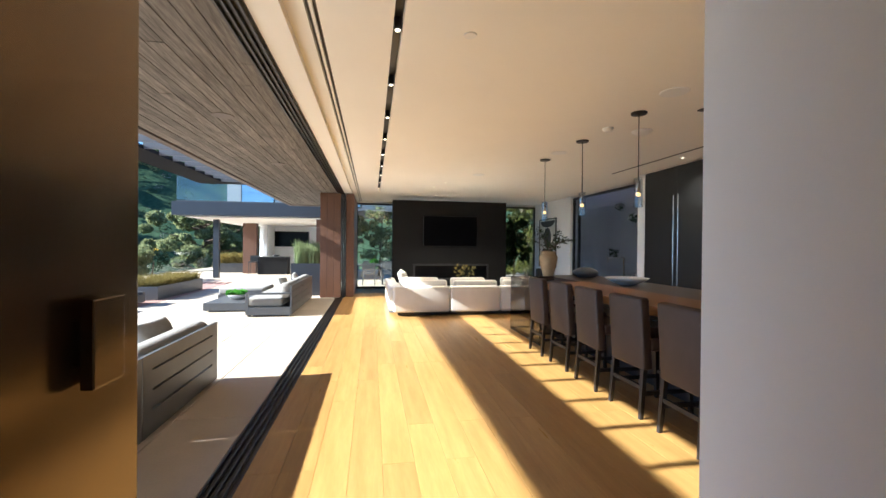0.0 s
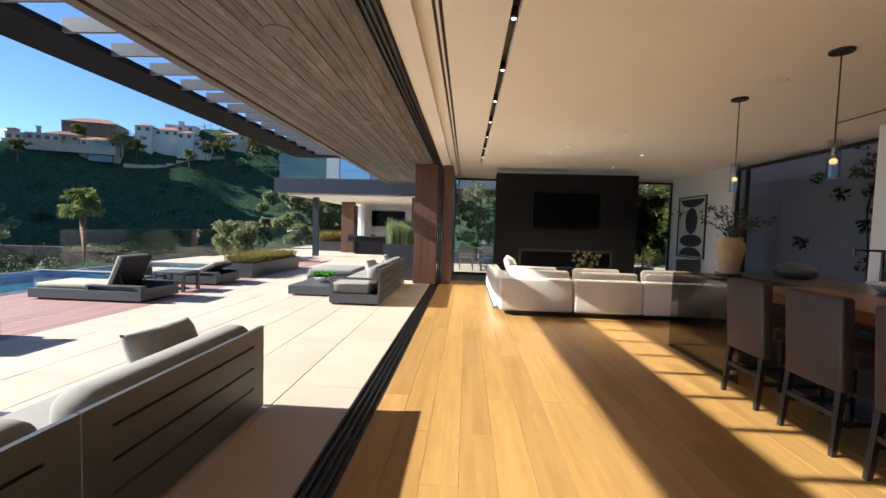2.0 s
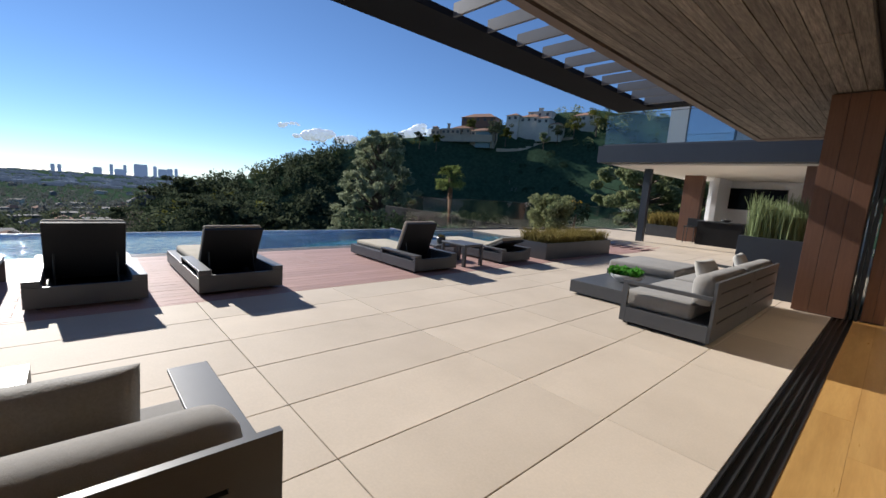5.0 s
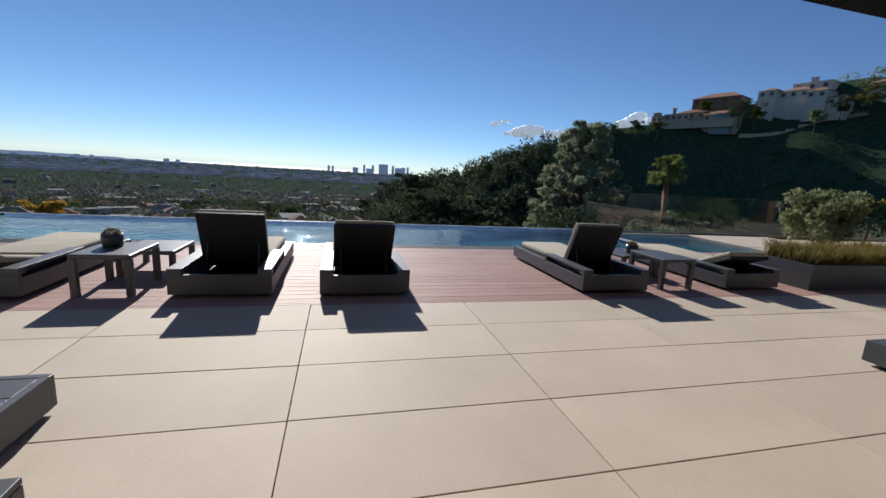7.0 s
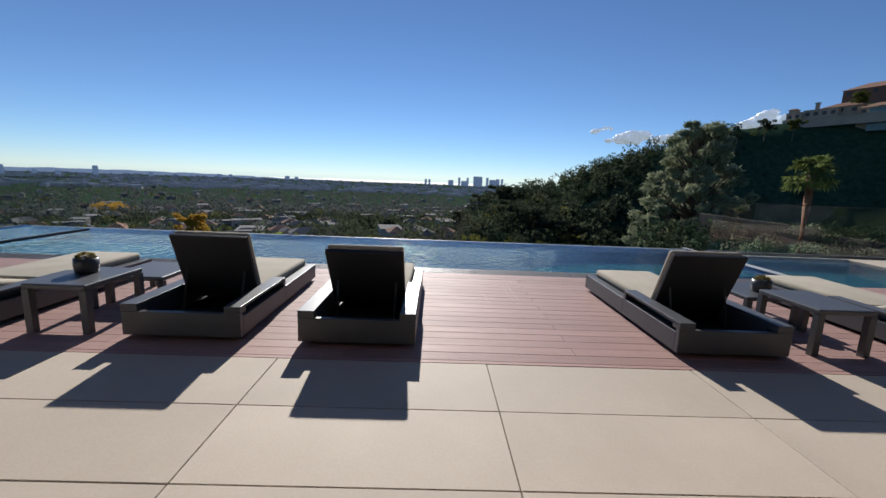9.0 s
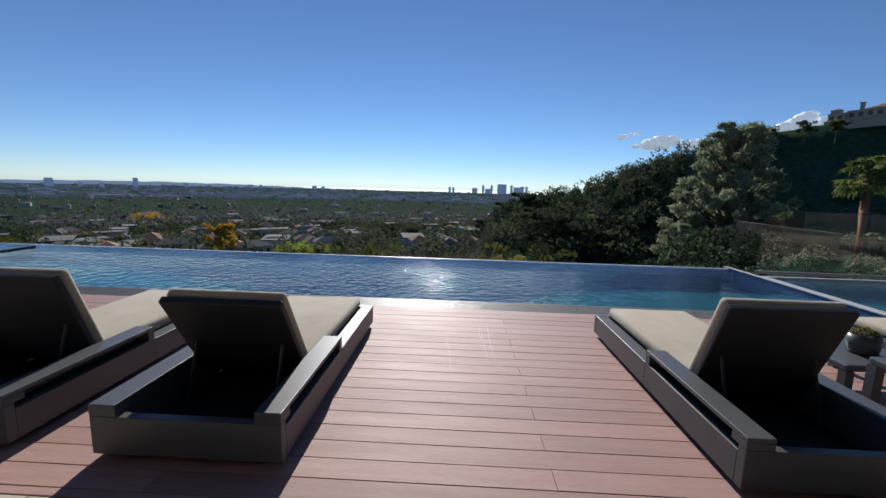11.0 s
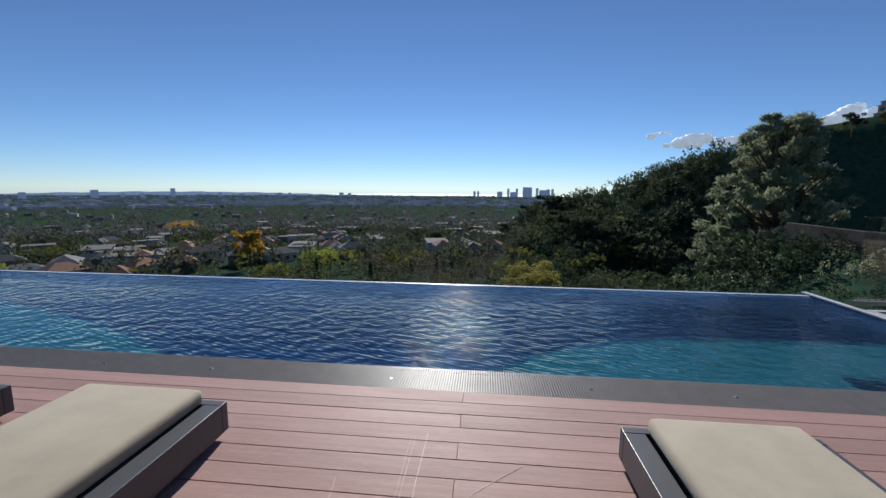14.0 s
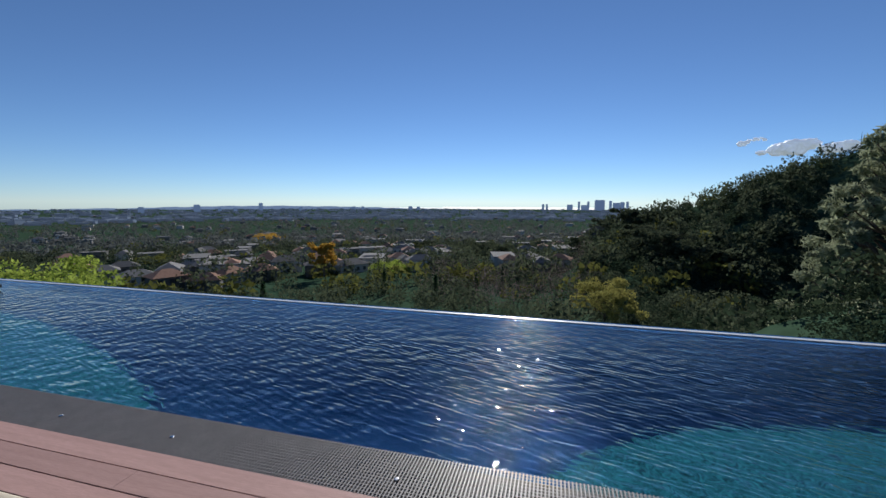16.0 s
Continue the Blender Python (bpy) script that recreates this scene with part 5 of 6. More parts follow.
def scatter(name, label, yaw0, yaw1, r0, r1, count, size0, size1, per, leaf, material, squash=0.8, power=0.5, keep=None):
    """Many crowns of small leaves spread over a sector of the land."""
    yaw = crng.uniform(yaw0, yaw1, count)
    r = np.sqrt(crng.uniform(r0 ** 2, r1 ** 2, count)) if power == 0.5 else r0 * (r1 / r0) ** crng.random(count)
    if keep is not None:
        k = keep(yaw, r)
        yaw, r = yaw[k], r[k]
    x, y = polar(yaw, r)
    s = size0 + (size1 - size0) * crng.random(len(x)) ** 2
    z = ground_at(x, y) + s * squash * 0.55
    ob = np_mesh(name, leaf_cloud(crng, np.stack((x, y, z), 1), np.stack((s, s, s * squash), 1), per, s * leaf), 4, material)
    return tagged(ob, label, "vegetation", kind="stuff")


scatter("hill_scrub", "dark green chaparral shrubs on the spur", 54, 86, 110, 250, 1900, 1.0, 3.2, 130, 0.17, LEAF_OAK)
scatter("hill_shrubs_dark", "scattered dark shrubs on the shaded slope", 6, 56, 165, 252, 330, 0.8, 3.0, 110, 0.17, LEAF_OAK, keep=lambda a, r: ~((a > 30) & (a < 52) & (r > 232)))
# Sun along the ridge is put into the pale leaf colours here.
scatter("ridge_trees", "ridge trees and shrubs in leaf colours paled for sun", 6, 34, 236, 262, 120, 1.4, 3.6, 130, 0.15, LEAF_PALE, 0.9)
scatter("hill_shrubs_pale", "ridge shrubs in a yellow-green leaf colour lightened for sun", 15, 74, 60, 256, 800, 0.7, 2.0, 70, 0.2, LEAF_LIT, keep=lambda a, r: (r > table(RIDGE_R, a) * 0.95) & ~((a > 31) & (a < 51) & (r > 232)))
scatter("hill_shrubs_silver", "silver-grey shrubs dotted over the slope", 10, 60, 180, 236, 55, 0.8, 2.4, 90, 0.16, LEAF_SILVER)
scatter("canyon_trees", "dark trees in the canyon below the pool", 66, 150, 45, 150, 330, 1.6, 4.2, 240, 0.12, LEAF_CITY, 1.1)
scatter("bare_trees", "hazy leafless grey-brown trees in the canyon", 84, 106, 90, 210, 90, 2.4, 5.5, 260, 0.07, TWIG, 1.2)
scatter("canyon_trees_far", "dense dark trees between canyon and city", 62, 165, 150, 420, 2600, 1.9, 5.6, 110, 0.19, LEAF_CITY, 1.25, keep=lambda a, r: ~((a > 107) & (r < 360) & (np.sin(a * 37 + r * 1.7) > -0.4)))
scatter("city_trees", "tree cover of the distant city, greyed for haze", 60, 170, 400, 1500, 4200, 2.6, 6.5, 44, 0.31, LEAF_FAR, 1.1, power=1)
scatter("city_trees_far", "far tree cover in pale blue haze colours", 60, 170, 1500, 4300, 2400, 4.0, 9.0, 24, 0.4, LEAF_HAZE, 0.7, power=1)
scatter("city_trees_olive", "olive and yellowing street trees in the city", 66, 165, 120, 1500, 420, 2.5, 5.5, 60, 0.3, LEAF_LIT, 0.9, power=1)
scatter("rear_hedge", "dense green planting behind the rear patio", -45, 4, 21, 36, 260, 1.2, 3.2, 260, 0.10, LEAF_OAK, 1.6)


def house(m, w, d, h, wall, roof, hip, label, group):
    """A house with walls, windows and a hipped or flat roof."""
    o = thing("house", label, "house", m, group)
    part("wall", box(-w / 2, -d / 2, -3, w / 2, d / 2, h), wall, o)
    rb = B()
    if hip:
        e = 0.6
        lo = [rb.verts.new(p) for p in ((-w / 2 - e, -d / 2 - e, h), (w / 2 + e, -d / 2 - e, h), (w / 2 + e, d / 2 + e, h), (-w / 2 - e, d / 2 + e, h))]
        k = (w - d) / 2 if w > d else 0.5
        a, b = rb.verts.new((-k, 0, h + d * 0.3)), rb.verts.new((k, 0, h + d * 0.3))
        for f in ((lo[0], lo[1], b, a), (lo[1], lo[2], b), (lo[2], lo[3], a, b), (lo[3], lo[0], a), (lo[3], lo[2], lo[1], lo[0])):
            rb.faces.new(f)
    else:
        bx(rb, -w / 2 - 0.3, -d / 2 - 0.3, h, w / 2 + 0.3, d / 2 + 0.3, h + 0.5)
    part("roof", rb, roof, o)
    n = max(2, int(w / 3.2))
    for i in range(n):
        x = -w / 2 + (i + 0.5) * w / n
        for z in (0.9, 3.9):
            if z + 1.6 < h:
                part("window", box(x - 0.7, -d / 2 - 0.03, z, x + 0.7, -d / 2 + 0.001, z + 1.5), DARKSTONE, o)
    return o


hr = random.Random(5)


def villa(label, yaw, el, r, blocks):
    """A hillside house of several blocks (x0, x1, depth0, depth1, z0, z1, wall, roof, windows), facing the canyon."""
    m = pose(-0.83 - r * math.sin(radians(yaw)), 4.59 + r * math.cos(radians(yaw)), 1.35 + r * math.tan(radians(el)), 0, 0, yaw - 24)
    o = thing("ridge_house", label, "house", m, "houses on the ridge")
    for x0, x1, y0, y1, z0, z1, wall, roof, windows in blocks:
        x0, x1 = x0 * 1.08, x1 * 1.08
        part("wall", box(x0, y0, z0, x1, y1, z1), wall, o)
        rb, e = B(), 0.5
        if roof == "hip":
            lo = [rb.verts.new(p) for p in ((x0 - e, y0 - e, z1), (x1 + e, y0 - e, z1), (x1 + e, y1 + e, z1), (x0 - e, y1 + e, z1))]
            k, cx, cy = max((x1 - x0 - (y1 - y0)) / 2, 0.4), (x0 + x1) / 2, (y0 + y1) / 2
            p, q = (rb.verts.new((cx + d, cy, z1 + 0.26 * min(y1 - y0, x1 - x0))) for d in (-k, k))
            for f in ((lo[0], lo[1], q, p), (lo[1], lo[2], q), (lo[2], lo[3], p, q), (lo[3], lo[0], p), (lo[3], lo[2], lo[1], lo[0])):
                rb.faces.new(f)
            part("roof", rb, ROOFTILE, o)
        else:
            part("roof", bx(rb, x0 - 0.25, y0 - 0.25, z1, x1 + 0.25, y1 + 0.25, z1 + 0.35), wall, o)
        for i in range(windows):
            x = x0 + (i + 0.5) * (x1 - x0) / windows
            w = part("window", box(x - 0.8, y0 - 0.05, z1 - 2.3, x + 0.8, y0 - 0.005, z1 - 0.7), DARKSTONE, o)
            part("sill", box(x - 0.9, y0 - 0.18, z1 - 2.42, x + 0.9, y0 - 0.006, z1 - 2.31), wall, w)
    return o


villa("long terraced sand-coloured house on the ridge", 46.3, 7.3, 246, (
    (-19, 18, 0, 2, -3, 0.6, SANDWALL, "flat", 0), (-19, -13.5, 2.1, 9, -6, 3.9, SANDWALL, "flat", 2), (-18.2, -15.5, 2.0, 5, 4.3, 5.6, SANDWALL, "hip", 0),
    (-13.4, -2, 3.5, 11, -6, 4.6, SANDWALL, "flat", 4), (-9.5, -8.4, 3.0, 4.2, 4.0, 7.4, SANDWALL, "flat", 0), (-8.3, 4, 6, 14, -6, 5.4, SANDWALL, "hip", 3),
    (4.1, 17, 4, 12, -6, 3.6, SANDWALL, "hip", 4), (8, 16, 2.1, 3.9, -6, 2.6, SLATEPANE, "flat", 0)))
villa("brown house with a broad low roof above the ridge", 44.0, 8.5, 266, ((-11, 10, 0, 12, -8, 6.6, CEDAR, "hip", 5),))
villa("white villa with terracotta roofs on the ridge", 37.0, 8.7, 248, (
    (-15, -8, 0, 9, -7, 8.2, STUCCO, "hip", 2), (-8, 3, 2, 11, -7, 7.2, STUCCO, "hip", 3), (3, 10, -1, 8, -7, 5.6, STUCCO, "hip", 2),
    (-7, 6.5, 11.1, 18, -7, 11.6, STUCCO, "flat", 3), (10, 16, 0, 7, -7, 2.2, STUCCO, "hip", 2), (-1, 1, 11.2, 13, 11.9, 13.6, STUCCO, "flat", 0)))
villa("small white house at the end of the ridge", 30.5, 9.6, 250, ((-6, 6, 0, 9, -7, 4.4, STUCCO, "hip", 3),))
wallr = thing("retaining_wall", "long pale retaining wall along the ridge", "wall", pose(0, 0, 0))
for a0 in np.arange(31, 41, 1.0):
    (xa, ya), (xb, yb) = polar(a0, 241), polar(a0 + 1, 241)
    z = float(min(ground_at(xa, ya), ground_at(xb, yb)))
    part("wall_panel", box(0, -0.2, -2, math.hypot(xb - xa, yb - ya), 0.2, 1.6, m=pose(float(xa), float(ya), z, 0, 0, math.degrees(math.atan2(yb - ya, xb - xa)))), SANDWALL, wallr)
for yaw, r, el, sc in ((41.6, 238, 9.7, 1.0), (40.2, 238, 8.8, 0.7), (49.5, 236, 7.3, 0.5), (33.5, 238, 9.4, 0.7), (35.2, 238, 8.4, 0.6), (31.5, 240, 10.6, 0.9), (28.8, 240, 11.4, 1.2), (51.8, 240, 7.5, 0.6), (45.0, 246, 9.6, 0.6)):
    bx_, by_, top = -0.83 - r * math.sin(radians(yaw)), 4.59 + r * math.cos(radians(yaw)), 1.35 + r * math.tan(radians(el))
    rt = thing("ridge_tree", "rounded green tree beside the hillside houses", "tree", pose(bx_, by_, top - 8 * sc), group="trees by the ridge houses")
    part("trunk", cyl(B(), (0, 0, -5), (0, 0, 5 * sc), 0.35 * sc, 0.15 * sc, 8), BARK, rt)
    cr = [(crng.normal(0, 2.4) * sc, crng.normal(0, 2.4) * sc, crng.uniform(0.5, 7.2) * sc) for _ in range(26)]
    k = np_mesh("crown", leaf_cloud(crng, cr, [(1.5 * sc, 1.5 * sc, 1.1 * sc)] * 26, 90, 0.34, 1.6, 0.4), 4, (LEAF_LIT, LEAF_PALE, LEAF_CITY)[int(yaw * 10) % 3])
    k.parent = rt
road = thing("road_wall", "grey road cutting wall across the canyon", "wall", pose(0, 0, 0))
for xa, xb, top in ((-33.6, -30.8, -0.5), (-30.78, -28.0, -0.52), (-27.98, -25.6, -0.5), (-25.58, -23.8, -0.55), (-23.2, -21.0, -0.75), (-20.98, -18.2, -0.75)):
    part("wall_panel", box(xa, 27.0, -5.0, xb, 27.3, top, bevel=0.03), ROADWALL, road)

homes = [house(pose(0, 0, -300), w, d, h, STUCCO if i % 2 else GREYROOF, (ROOFTILE, GREYROOF, GREYROOF)[i % 3], i % 3 != 2, ("pale city house with a tiled roof", "grey-roofed city house among trees", "flat-roofed white city building")[i % 3], "houses of the city")
         for i, (w, d, h) in enumerate(((11, 8, 3.2), (13, 8, 3.6), (14, 9, 4), (10, 8, 4), (12, 8, 3.6), (20, 11, 4.6)))]
for k in range(230):
    yaw, r = hr.uniform(82, 150), 190 * (2600 / 190) ** hr.random()
    x, y = polar(yaw, r)
    m = pose(float(x), float(y), float(ground_at(x, y)) + 1.8, 0, 0, yaw + hr.choice((0, 90)) + hr.uniform(-15, 15))
    if k < len(homes):
        homes[k].matrix_basis = m
    else:
        copy_thing(homes[k % len(homes)], m)

for yaw, r, k, rot in ((138.5, 172, 0, 20), (134.6, 168, 0, -15), (131.8, 176, 3, 35), (128.4, 178, 0, 5), (141.5, 200, 1, 10), (136.2, 215, 1, -20), (130.0, 222, 4, 0), (125.6, 205, 1, 15), (117.2, 190, 1, 30), (114.8, 205, 4, 5), (144.5, 240, 4, 0), (133.0, 262, 2, 25), (114.5, 330, 5, 10), (110.5, 350, 5, 10), (112.5, 290, 1, 30), (117.6, 320, 2, 5), (122.8, 340, 2, 0), (125.5, 250, 0, -10), (129.0, 235, 0, 15), (132.5, 240, 0, 30), (119.0, 270, 3, 0), (137.0, 260, 0, 10), (108.5, 420, 5, 8), (106.0, 330, 1, 0), (127.0, 300, 3, 40), (131.5, 330, 2, 10), (135.5, 360, 1, 60), (121.0, 250, 3, 20)):
    x, y = polar(yaw, r)
    copy_thing(homes[k], pose(float(x), float(y), float(ground_at(x, y)) + 1.0, 0, 0, yaw + rot))


def tower(yaw, r, w, d, el):
    """A distant high-rise, its top at the elevation el, with a roof block and window bands."""
    x, y = polar(yaw, r)
    h = 1.3 + r * math.tan(radians(el)) + 75
    t = thing("tower", "distant high-rise with blue haze put into its colour", "skyscraper", pose(float(x), float(y), -75, 0, 0, yaw), "skyline towers")
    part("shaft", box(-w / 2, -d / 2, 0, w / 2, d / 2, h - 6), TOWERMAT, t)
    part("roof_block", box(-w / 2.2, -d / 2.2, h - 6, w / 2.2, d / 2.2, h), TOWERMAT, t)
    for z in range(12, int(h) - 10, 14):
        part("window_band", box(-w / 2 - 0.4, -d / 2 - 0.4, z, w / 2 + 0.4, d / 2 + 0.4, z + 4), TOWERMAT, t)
    return t


for yaw, r, w, el in ((86.75, 4300, 22, -0.05), (85.6, 4300, 22, -0.03), (84.2, 4300, 92, 0.16), (82.9, 4400, 26, 0.06), (82.2, 4300, 64, -0.2), (81.5, 4300, 40, -0.1), (80.9, 4400, 24, -0.05), (86.1, 4400, 60, -0.5), (87.9, 4400, 56, -0.45),
                      (91.35, 4400, 24, -0.42), (90.85, 4400, 22, -0.42), (135.8, 3300, 40, -0.58), (128.8, 3300, 28, -0.36), (141.2, 3000, 30, -0.85), (109.5, 4000, 40, -0.75), (108.4, 4000, 30, -0.8), (117.2, 4000, 40, -0.8), (124, 3600, 26, -0.85), (133.4, 3300, 22, -0.95), (116, 4100, 28, -0.8), (131.7, 3300, 24, -0.95)):
    tower(yaw, r, w, w * 0.7, el + 0.24)
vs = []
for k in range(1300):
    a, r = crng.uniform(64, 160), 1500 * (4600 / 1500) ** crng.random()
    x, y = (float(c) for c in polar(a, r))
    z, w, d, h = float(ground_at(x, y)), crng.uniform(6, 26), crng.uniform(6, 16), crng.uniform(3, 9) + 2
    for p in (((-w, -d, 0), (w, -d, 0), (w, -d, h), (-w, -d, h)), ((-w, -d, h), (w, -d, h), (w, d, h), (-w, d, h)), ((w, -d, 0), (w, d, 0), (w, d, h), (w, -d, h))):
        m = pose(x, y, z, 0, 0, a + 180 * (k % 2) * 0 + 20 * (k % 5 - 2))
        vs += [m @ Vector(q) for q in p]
# The blocks' haze is in their material's colour and glow.
tagged(np_mesh("distant_city", np.array([tuple(v) for v in vs]), 4, FARCITY), "low distant city blocks with haze put into their colour", "buildings", kind="stuff")
hills = bmesh.new()
prev = None
for a in np.arange(70, 176, 1.0):
    el = table(((70, -0.98), (96, -0.96), (104, -0.86), (112, -0.72), (118, -0.58), (124, -0.5), (130, -0.48), (136, -0.56), (142, -0.72), (150, -0.8), (176, -0.8)), a) + 0.03 * math.sin(a * 2.1) + 0.02 * math.sin(a * 5.3)
    x, y = polar(a, 4780)
    q = hills.verts.new((float(x), float(y), -90)), hills.verts.new((float(x) * 0.985, float(y) * 0.985, 1.3 + 4780 * math.tan(radians(el)))), hills.verts.new((float(x) * 0.93, float(y) * 0.93, -73))
    if prev:
        hills.faces.new((prev[0], q[0], q[1], prev[1]))
        hills.faces.new((prev[1], q[1], q[2], prev[2]))
    prev = q
setting("backdrop_hills", hills, FARHILL, "low far hills in painted blue haze", "hills")
sea = bmesh.new()
for a in np.arange(84, 114, 1.0):
    q = [(*(float(c) for c in polar(b, 4700)), 1.3 + 4700 * math.tan(radians(e))) for b, e in ((a, -0.90), (a + 1, -0.90), (a + 1, -0.60 - 0.1 * (a > 104)), (a, -0.60 - 0.1 * (a > 104)))]
    sea.faces.new([sea.verts.new(p) for p in q])
setting("backdrop_sea", sea, SEA, "glowing strip standing for sun glare on the sea", "sea")


# ---- trees ----
def tree(name, label, m, height, trunk_r, lean, limbs, blobs, per, leaf, material, bark=BARK, aspect=1.8):
    """Tapered trunk, limbs to each leaf clump, and a crown of small leaves."""
    t = thing(name, label, "tree", m)
    tr = [(lean * (s ** 1.5), 0.12 * math.sin(s * 5), height * s) for s in (0, 0.2, 0.4, 0.6, 0.8, 0.97)]
    part("trunk", tube(B(), tr, [trunk_r * (1 - 0.85 * i / 5) for i in range(6)], 9), bark, t)
    lb = B()
    for cx, cy, cz, *_ in blobs[:limbs]:
        z0 = max(min(cz - 0.12 * height, height * 0.95), height * 0.1)
        s = z0 / height
        a = Vector((lean * s ** 1.5, 0, z0))
        c = Vector((cx, cy, cz))
        tube(lb, [a, a.lerp(c, 0.5) + Vector((0, 0, -0.02 * height)), c], [trunk_r * 0.32, trunk_r * 0.2, trunk_r * 0.06], 5)
    part("limb_frame", lb, bark, t)
    c = np_mesh("crown", leaf_cloud(np.random.default_rng(len(blobs)), [b[:3] for b in blobs], [(b[3], b[3], b[3] * 0.72) for b in blobs], per, leaf, aspect, 0.35), 4, material)
    c.parent = t
    return t


tr_ = random.Random(31)
blobs = []
for k in range(300):
    s = tr_.random() ** 0.8
    w = (1.0 - s) ** 0.55 * 6.0 + 1.0
    a, q = tr_.uniform(0, 6.28), tr_.random() ** 0.4
    fork = 1.3 * max(0.0, s - 0.6) / 0.4 * (1 if k % 2 else -1)
    blobs.append((math.cos(a) * w * q + fork, math.sin(a) * w * q - fork * 0.7, 3.0 + s * 17.0 - 0.12 * w * q, tr_.uniform(0.32, 0.72)))
px, py = polar(56.2, 42)
tree("pine_tree", "large grey-green pine on the slope below the pool", pose(float(px), float(py), -13.2), 20, 0.42, 0.5, 240, blobs, 120, 0.12, LEAF_PINE, aspect=4.2)
blobs = [(max(-3.6, min(3.6, tr_.gauss(0, 2.6))), max(-3.4, min(3.4, tr_.gauss(0, 2.4))), tr_.uniform(2.5, 7.6), tr_.uniform(0.5, 0.95)) for _ in range(70)]
for yaw, r, z in ((17.5, 40, -3.2), (12.0, 45, -3.2)):
    px, py = polar(yaw, r)
    tree("stone_pine", "pale green stone pine behind the wing", pose(float(px), float(py), z, 0, 0, yaw * 3), 7.6, 0.25, 0.4, 70, blobs, 420, 0.18, LEAF_PALE, aspect=1.7)
blobs = [(tr_.gauss(0, 1.9), tr_.gauss(0, 1.9), tr_.uniform(3.5, 8.6), tr_.uniform(0.7, 1.3)) for _ in range(46)]
px, py = polar(120.6, 170)
tree("golden_tree", "golden autumn tree between houses", pose(float(px), float(py), float(ground_at(px, py)) + 1, 0, 0, 0), 13, 0.4, 0.3, 30, [(b[0] * 1.15, b[1] * 1.15, b[2] * 1.5, b[3] * 1.25) for b in blobs], 190, 0.34, LEAF_GOLD)
for yaw, r, el, mt, wide in ((147.5, 62, -6.0, LEAF_LIME, 1.9), (82.2, 72, -9.7, LEAF_YELLOW, 1.25), (112.0, 190, -8.4, LEAF_LIME, 2.2), (116.5, 230, -8.9, LEAF_LIT, 2.2), (100.5, 150, -9.5, LEAF_LIT, 2.0), (128.0, 520, -4.2, LEAF_GOLD, 4.0), (140.0, 300, -6.3, LEAF_LIT, 2.6)):
    px, py = polar(yaw, r)
    g = float(ground_at(px, py))
    sc = (1.3 + r * math.tan(radians(el)) - g) / 9.6
    tree("round_tree", "yellow-green tree below the pool edge", pose(float(px), float(py), g, 0, 0, yaw), 9 * sc, 0.25, 0.3, 30, [(b[0] * wide, b[1] * wide, (b[2] - 6) * min(sc, wide) * 0.9 + 6.4 * sc, b[3] * 1.0 * wide) for b in blobs], 200, 0.10 * wide + 0.06, mt)
for yaw, r, sc in ((76.4, 170, 1.3), (78.6, 190, 1.0), (80.4, 230, 1.2), (74.0, 165, 0.9), (70.5, 170, 0.7), (97, 260, 1.2), (99, 300, 1.3), (107, 330, 1.1), (83, 260, 1.2), (86, 240, 1.0)):
    px, py = polar(yaw, r)
    tree("canyon_oak", "dark spreading tree on the canyon rim", pose(float(px), float(py), float(ground_at(px, py)) - 0.5, 0, 0, yaw * 7), 9 * sc, 0.3, 0.4, 30, [(b[0] * 1.6 * sc, b[1] * 1.6 * sc, b[2] * sc, b[3] * 1.4 * sc) for b in blobs], 110, 0.45, LEAF_CITY)
for yaw, r in ((127.6, 90), (112.3, 120), (105.0, 100), (99.5, 120), (96, 140)):
    px, py = polar(yaw, r)
    c = thing("cypress", "slim dark cypress among the roofs", "tree", pose(float(px), float(py), float(ground_at(px, py)) - 0.5), group="cypresses")
    part("trunk", cyl(B(), (0, 0, 0), (0, 0, 7), 0.15, 0.04, 8), BARK, c)
    k = np_mesh("crown", leaf_cloud(crng, [(0, 0, z) for z in np.arange(1, 8, 0.5)], [(0.9 - abs(z - 3) * 0.12,) * 2 + (0.6,) for z in np.arange(1, 8, 0.5)], 70, 0.22, 1.8, 0.5), 4, LEAF_DARK)
    k.parent = c

# palm
px, py = polar(44.6, 27)
palm = thing("palm_tree", "fan palm with a reddish trunk below the terrace", "tree", pose(float(px), float(py), -5.4))
part("trunk", tube(B(), [(0, 0, 0), (0.1, 0, 3), (0.05, 0.02, 6), (0.0, 0.0, 7.7)], [0.22, 0.19, 0.17, 0.2], 10), PALMBARK, palm)
prg = np.random.default_rng(3)
fr = []
for k in range(44):
    a, e = prg.uniform(0, 6.283), prg.uniform(-0.45, 1.15)
    d = np.array((math.cos(a) * math.cos(e), math.sin(a) * math.cos(e), math.sin(e)))
    side = np.cross(d, (0, 0, 1.0))
    side /= np.linalg.norm(side)
    root = np.array((0, 0, 7.7)) + d * 0.72 - np.array((0, 0, 0.2 * math.cos(e)))
    for t in np.linspace(-1.15, 1.15, 17):
        v = d * math.cos(t) + side * math.sin(t)
        tip = root + v * (0.42 + 0.22 * prg.random()) + np.array((0, 0, -0.5 * math.cos(e) * prg.random()))
        w = np.cross(v, np.cross(d, side)) * 0.05
        fr.append([root, root + v * 0.35 + w, tip, root + v * 0.35 - w])
    w = side * 0.012
    fr.append([np.array((0, 0, 7.6)) - w, np.array((0, 0, 7.6)) + w, root + w, root - w])
pf = np_mesh("fronds", np.array(fr).reshape(-1, 3), 4, LEAF_PALM)
pf.parent = palm

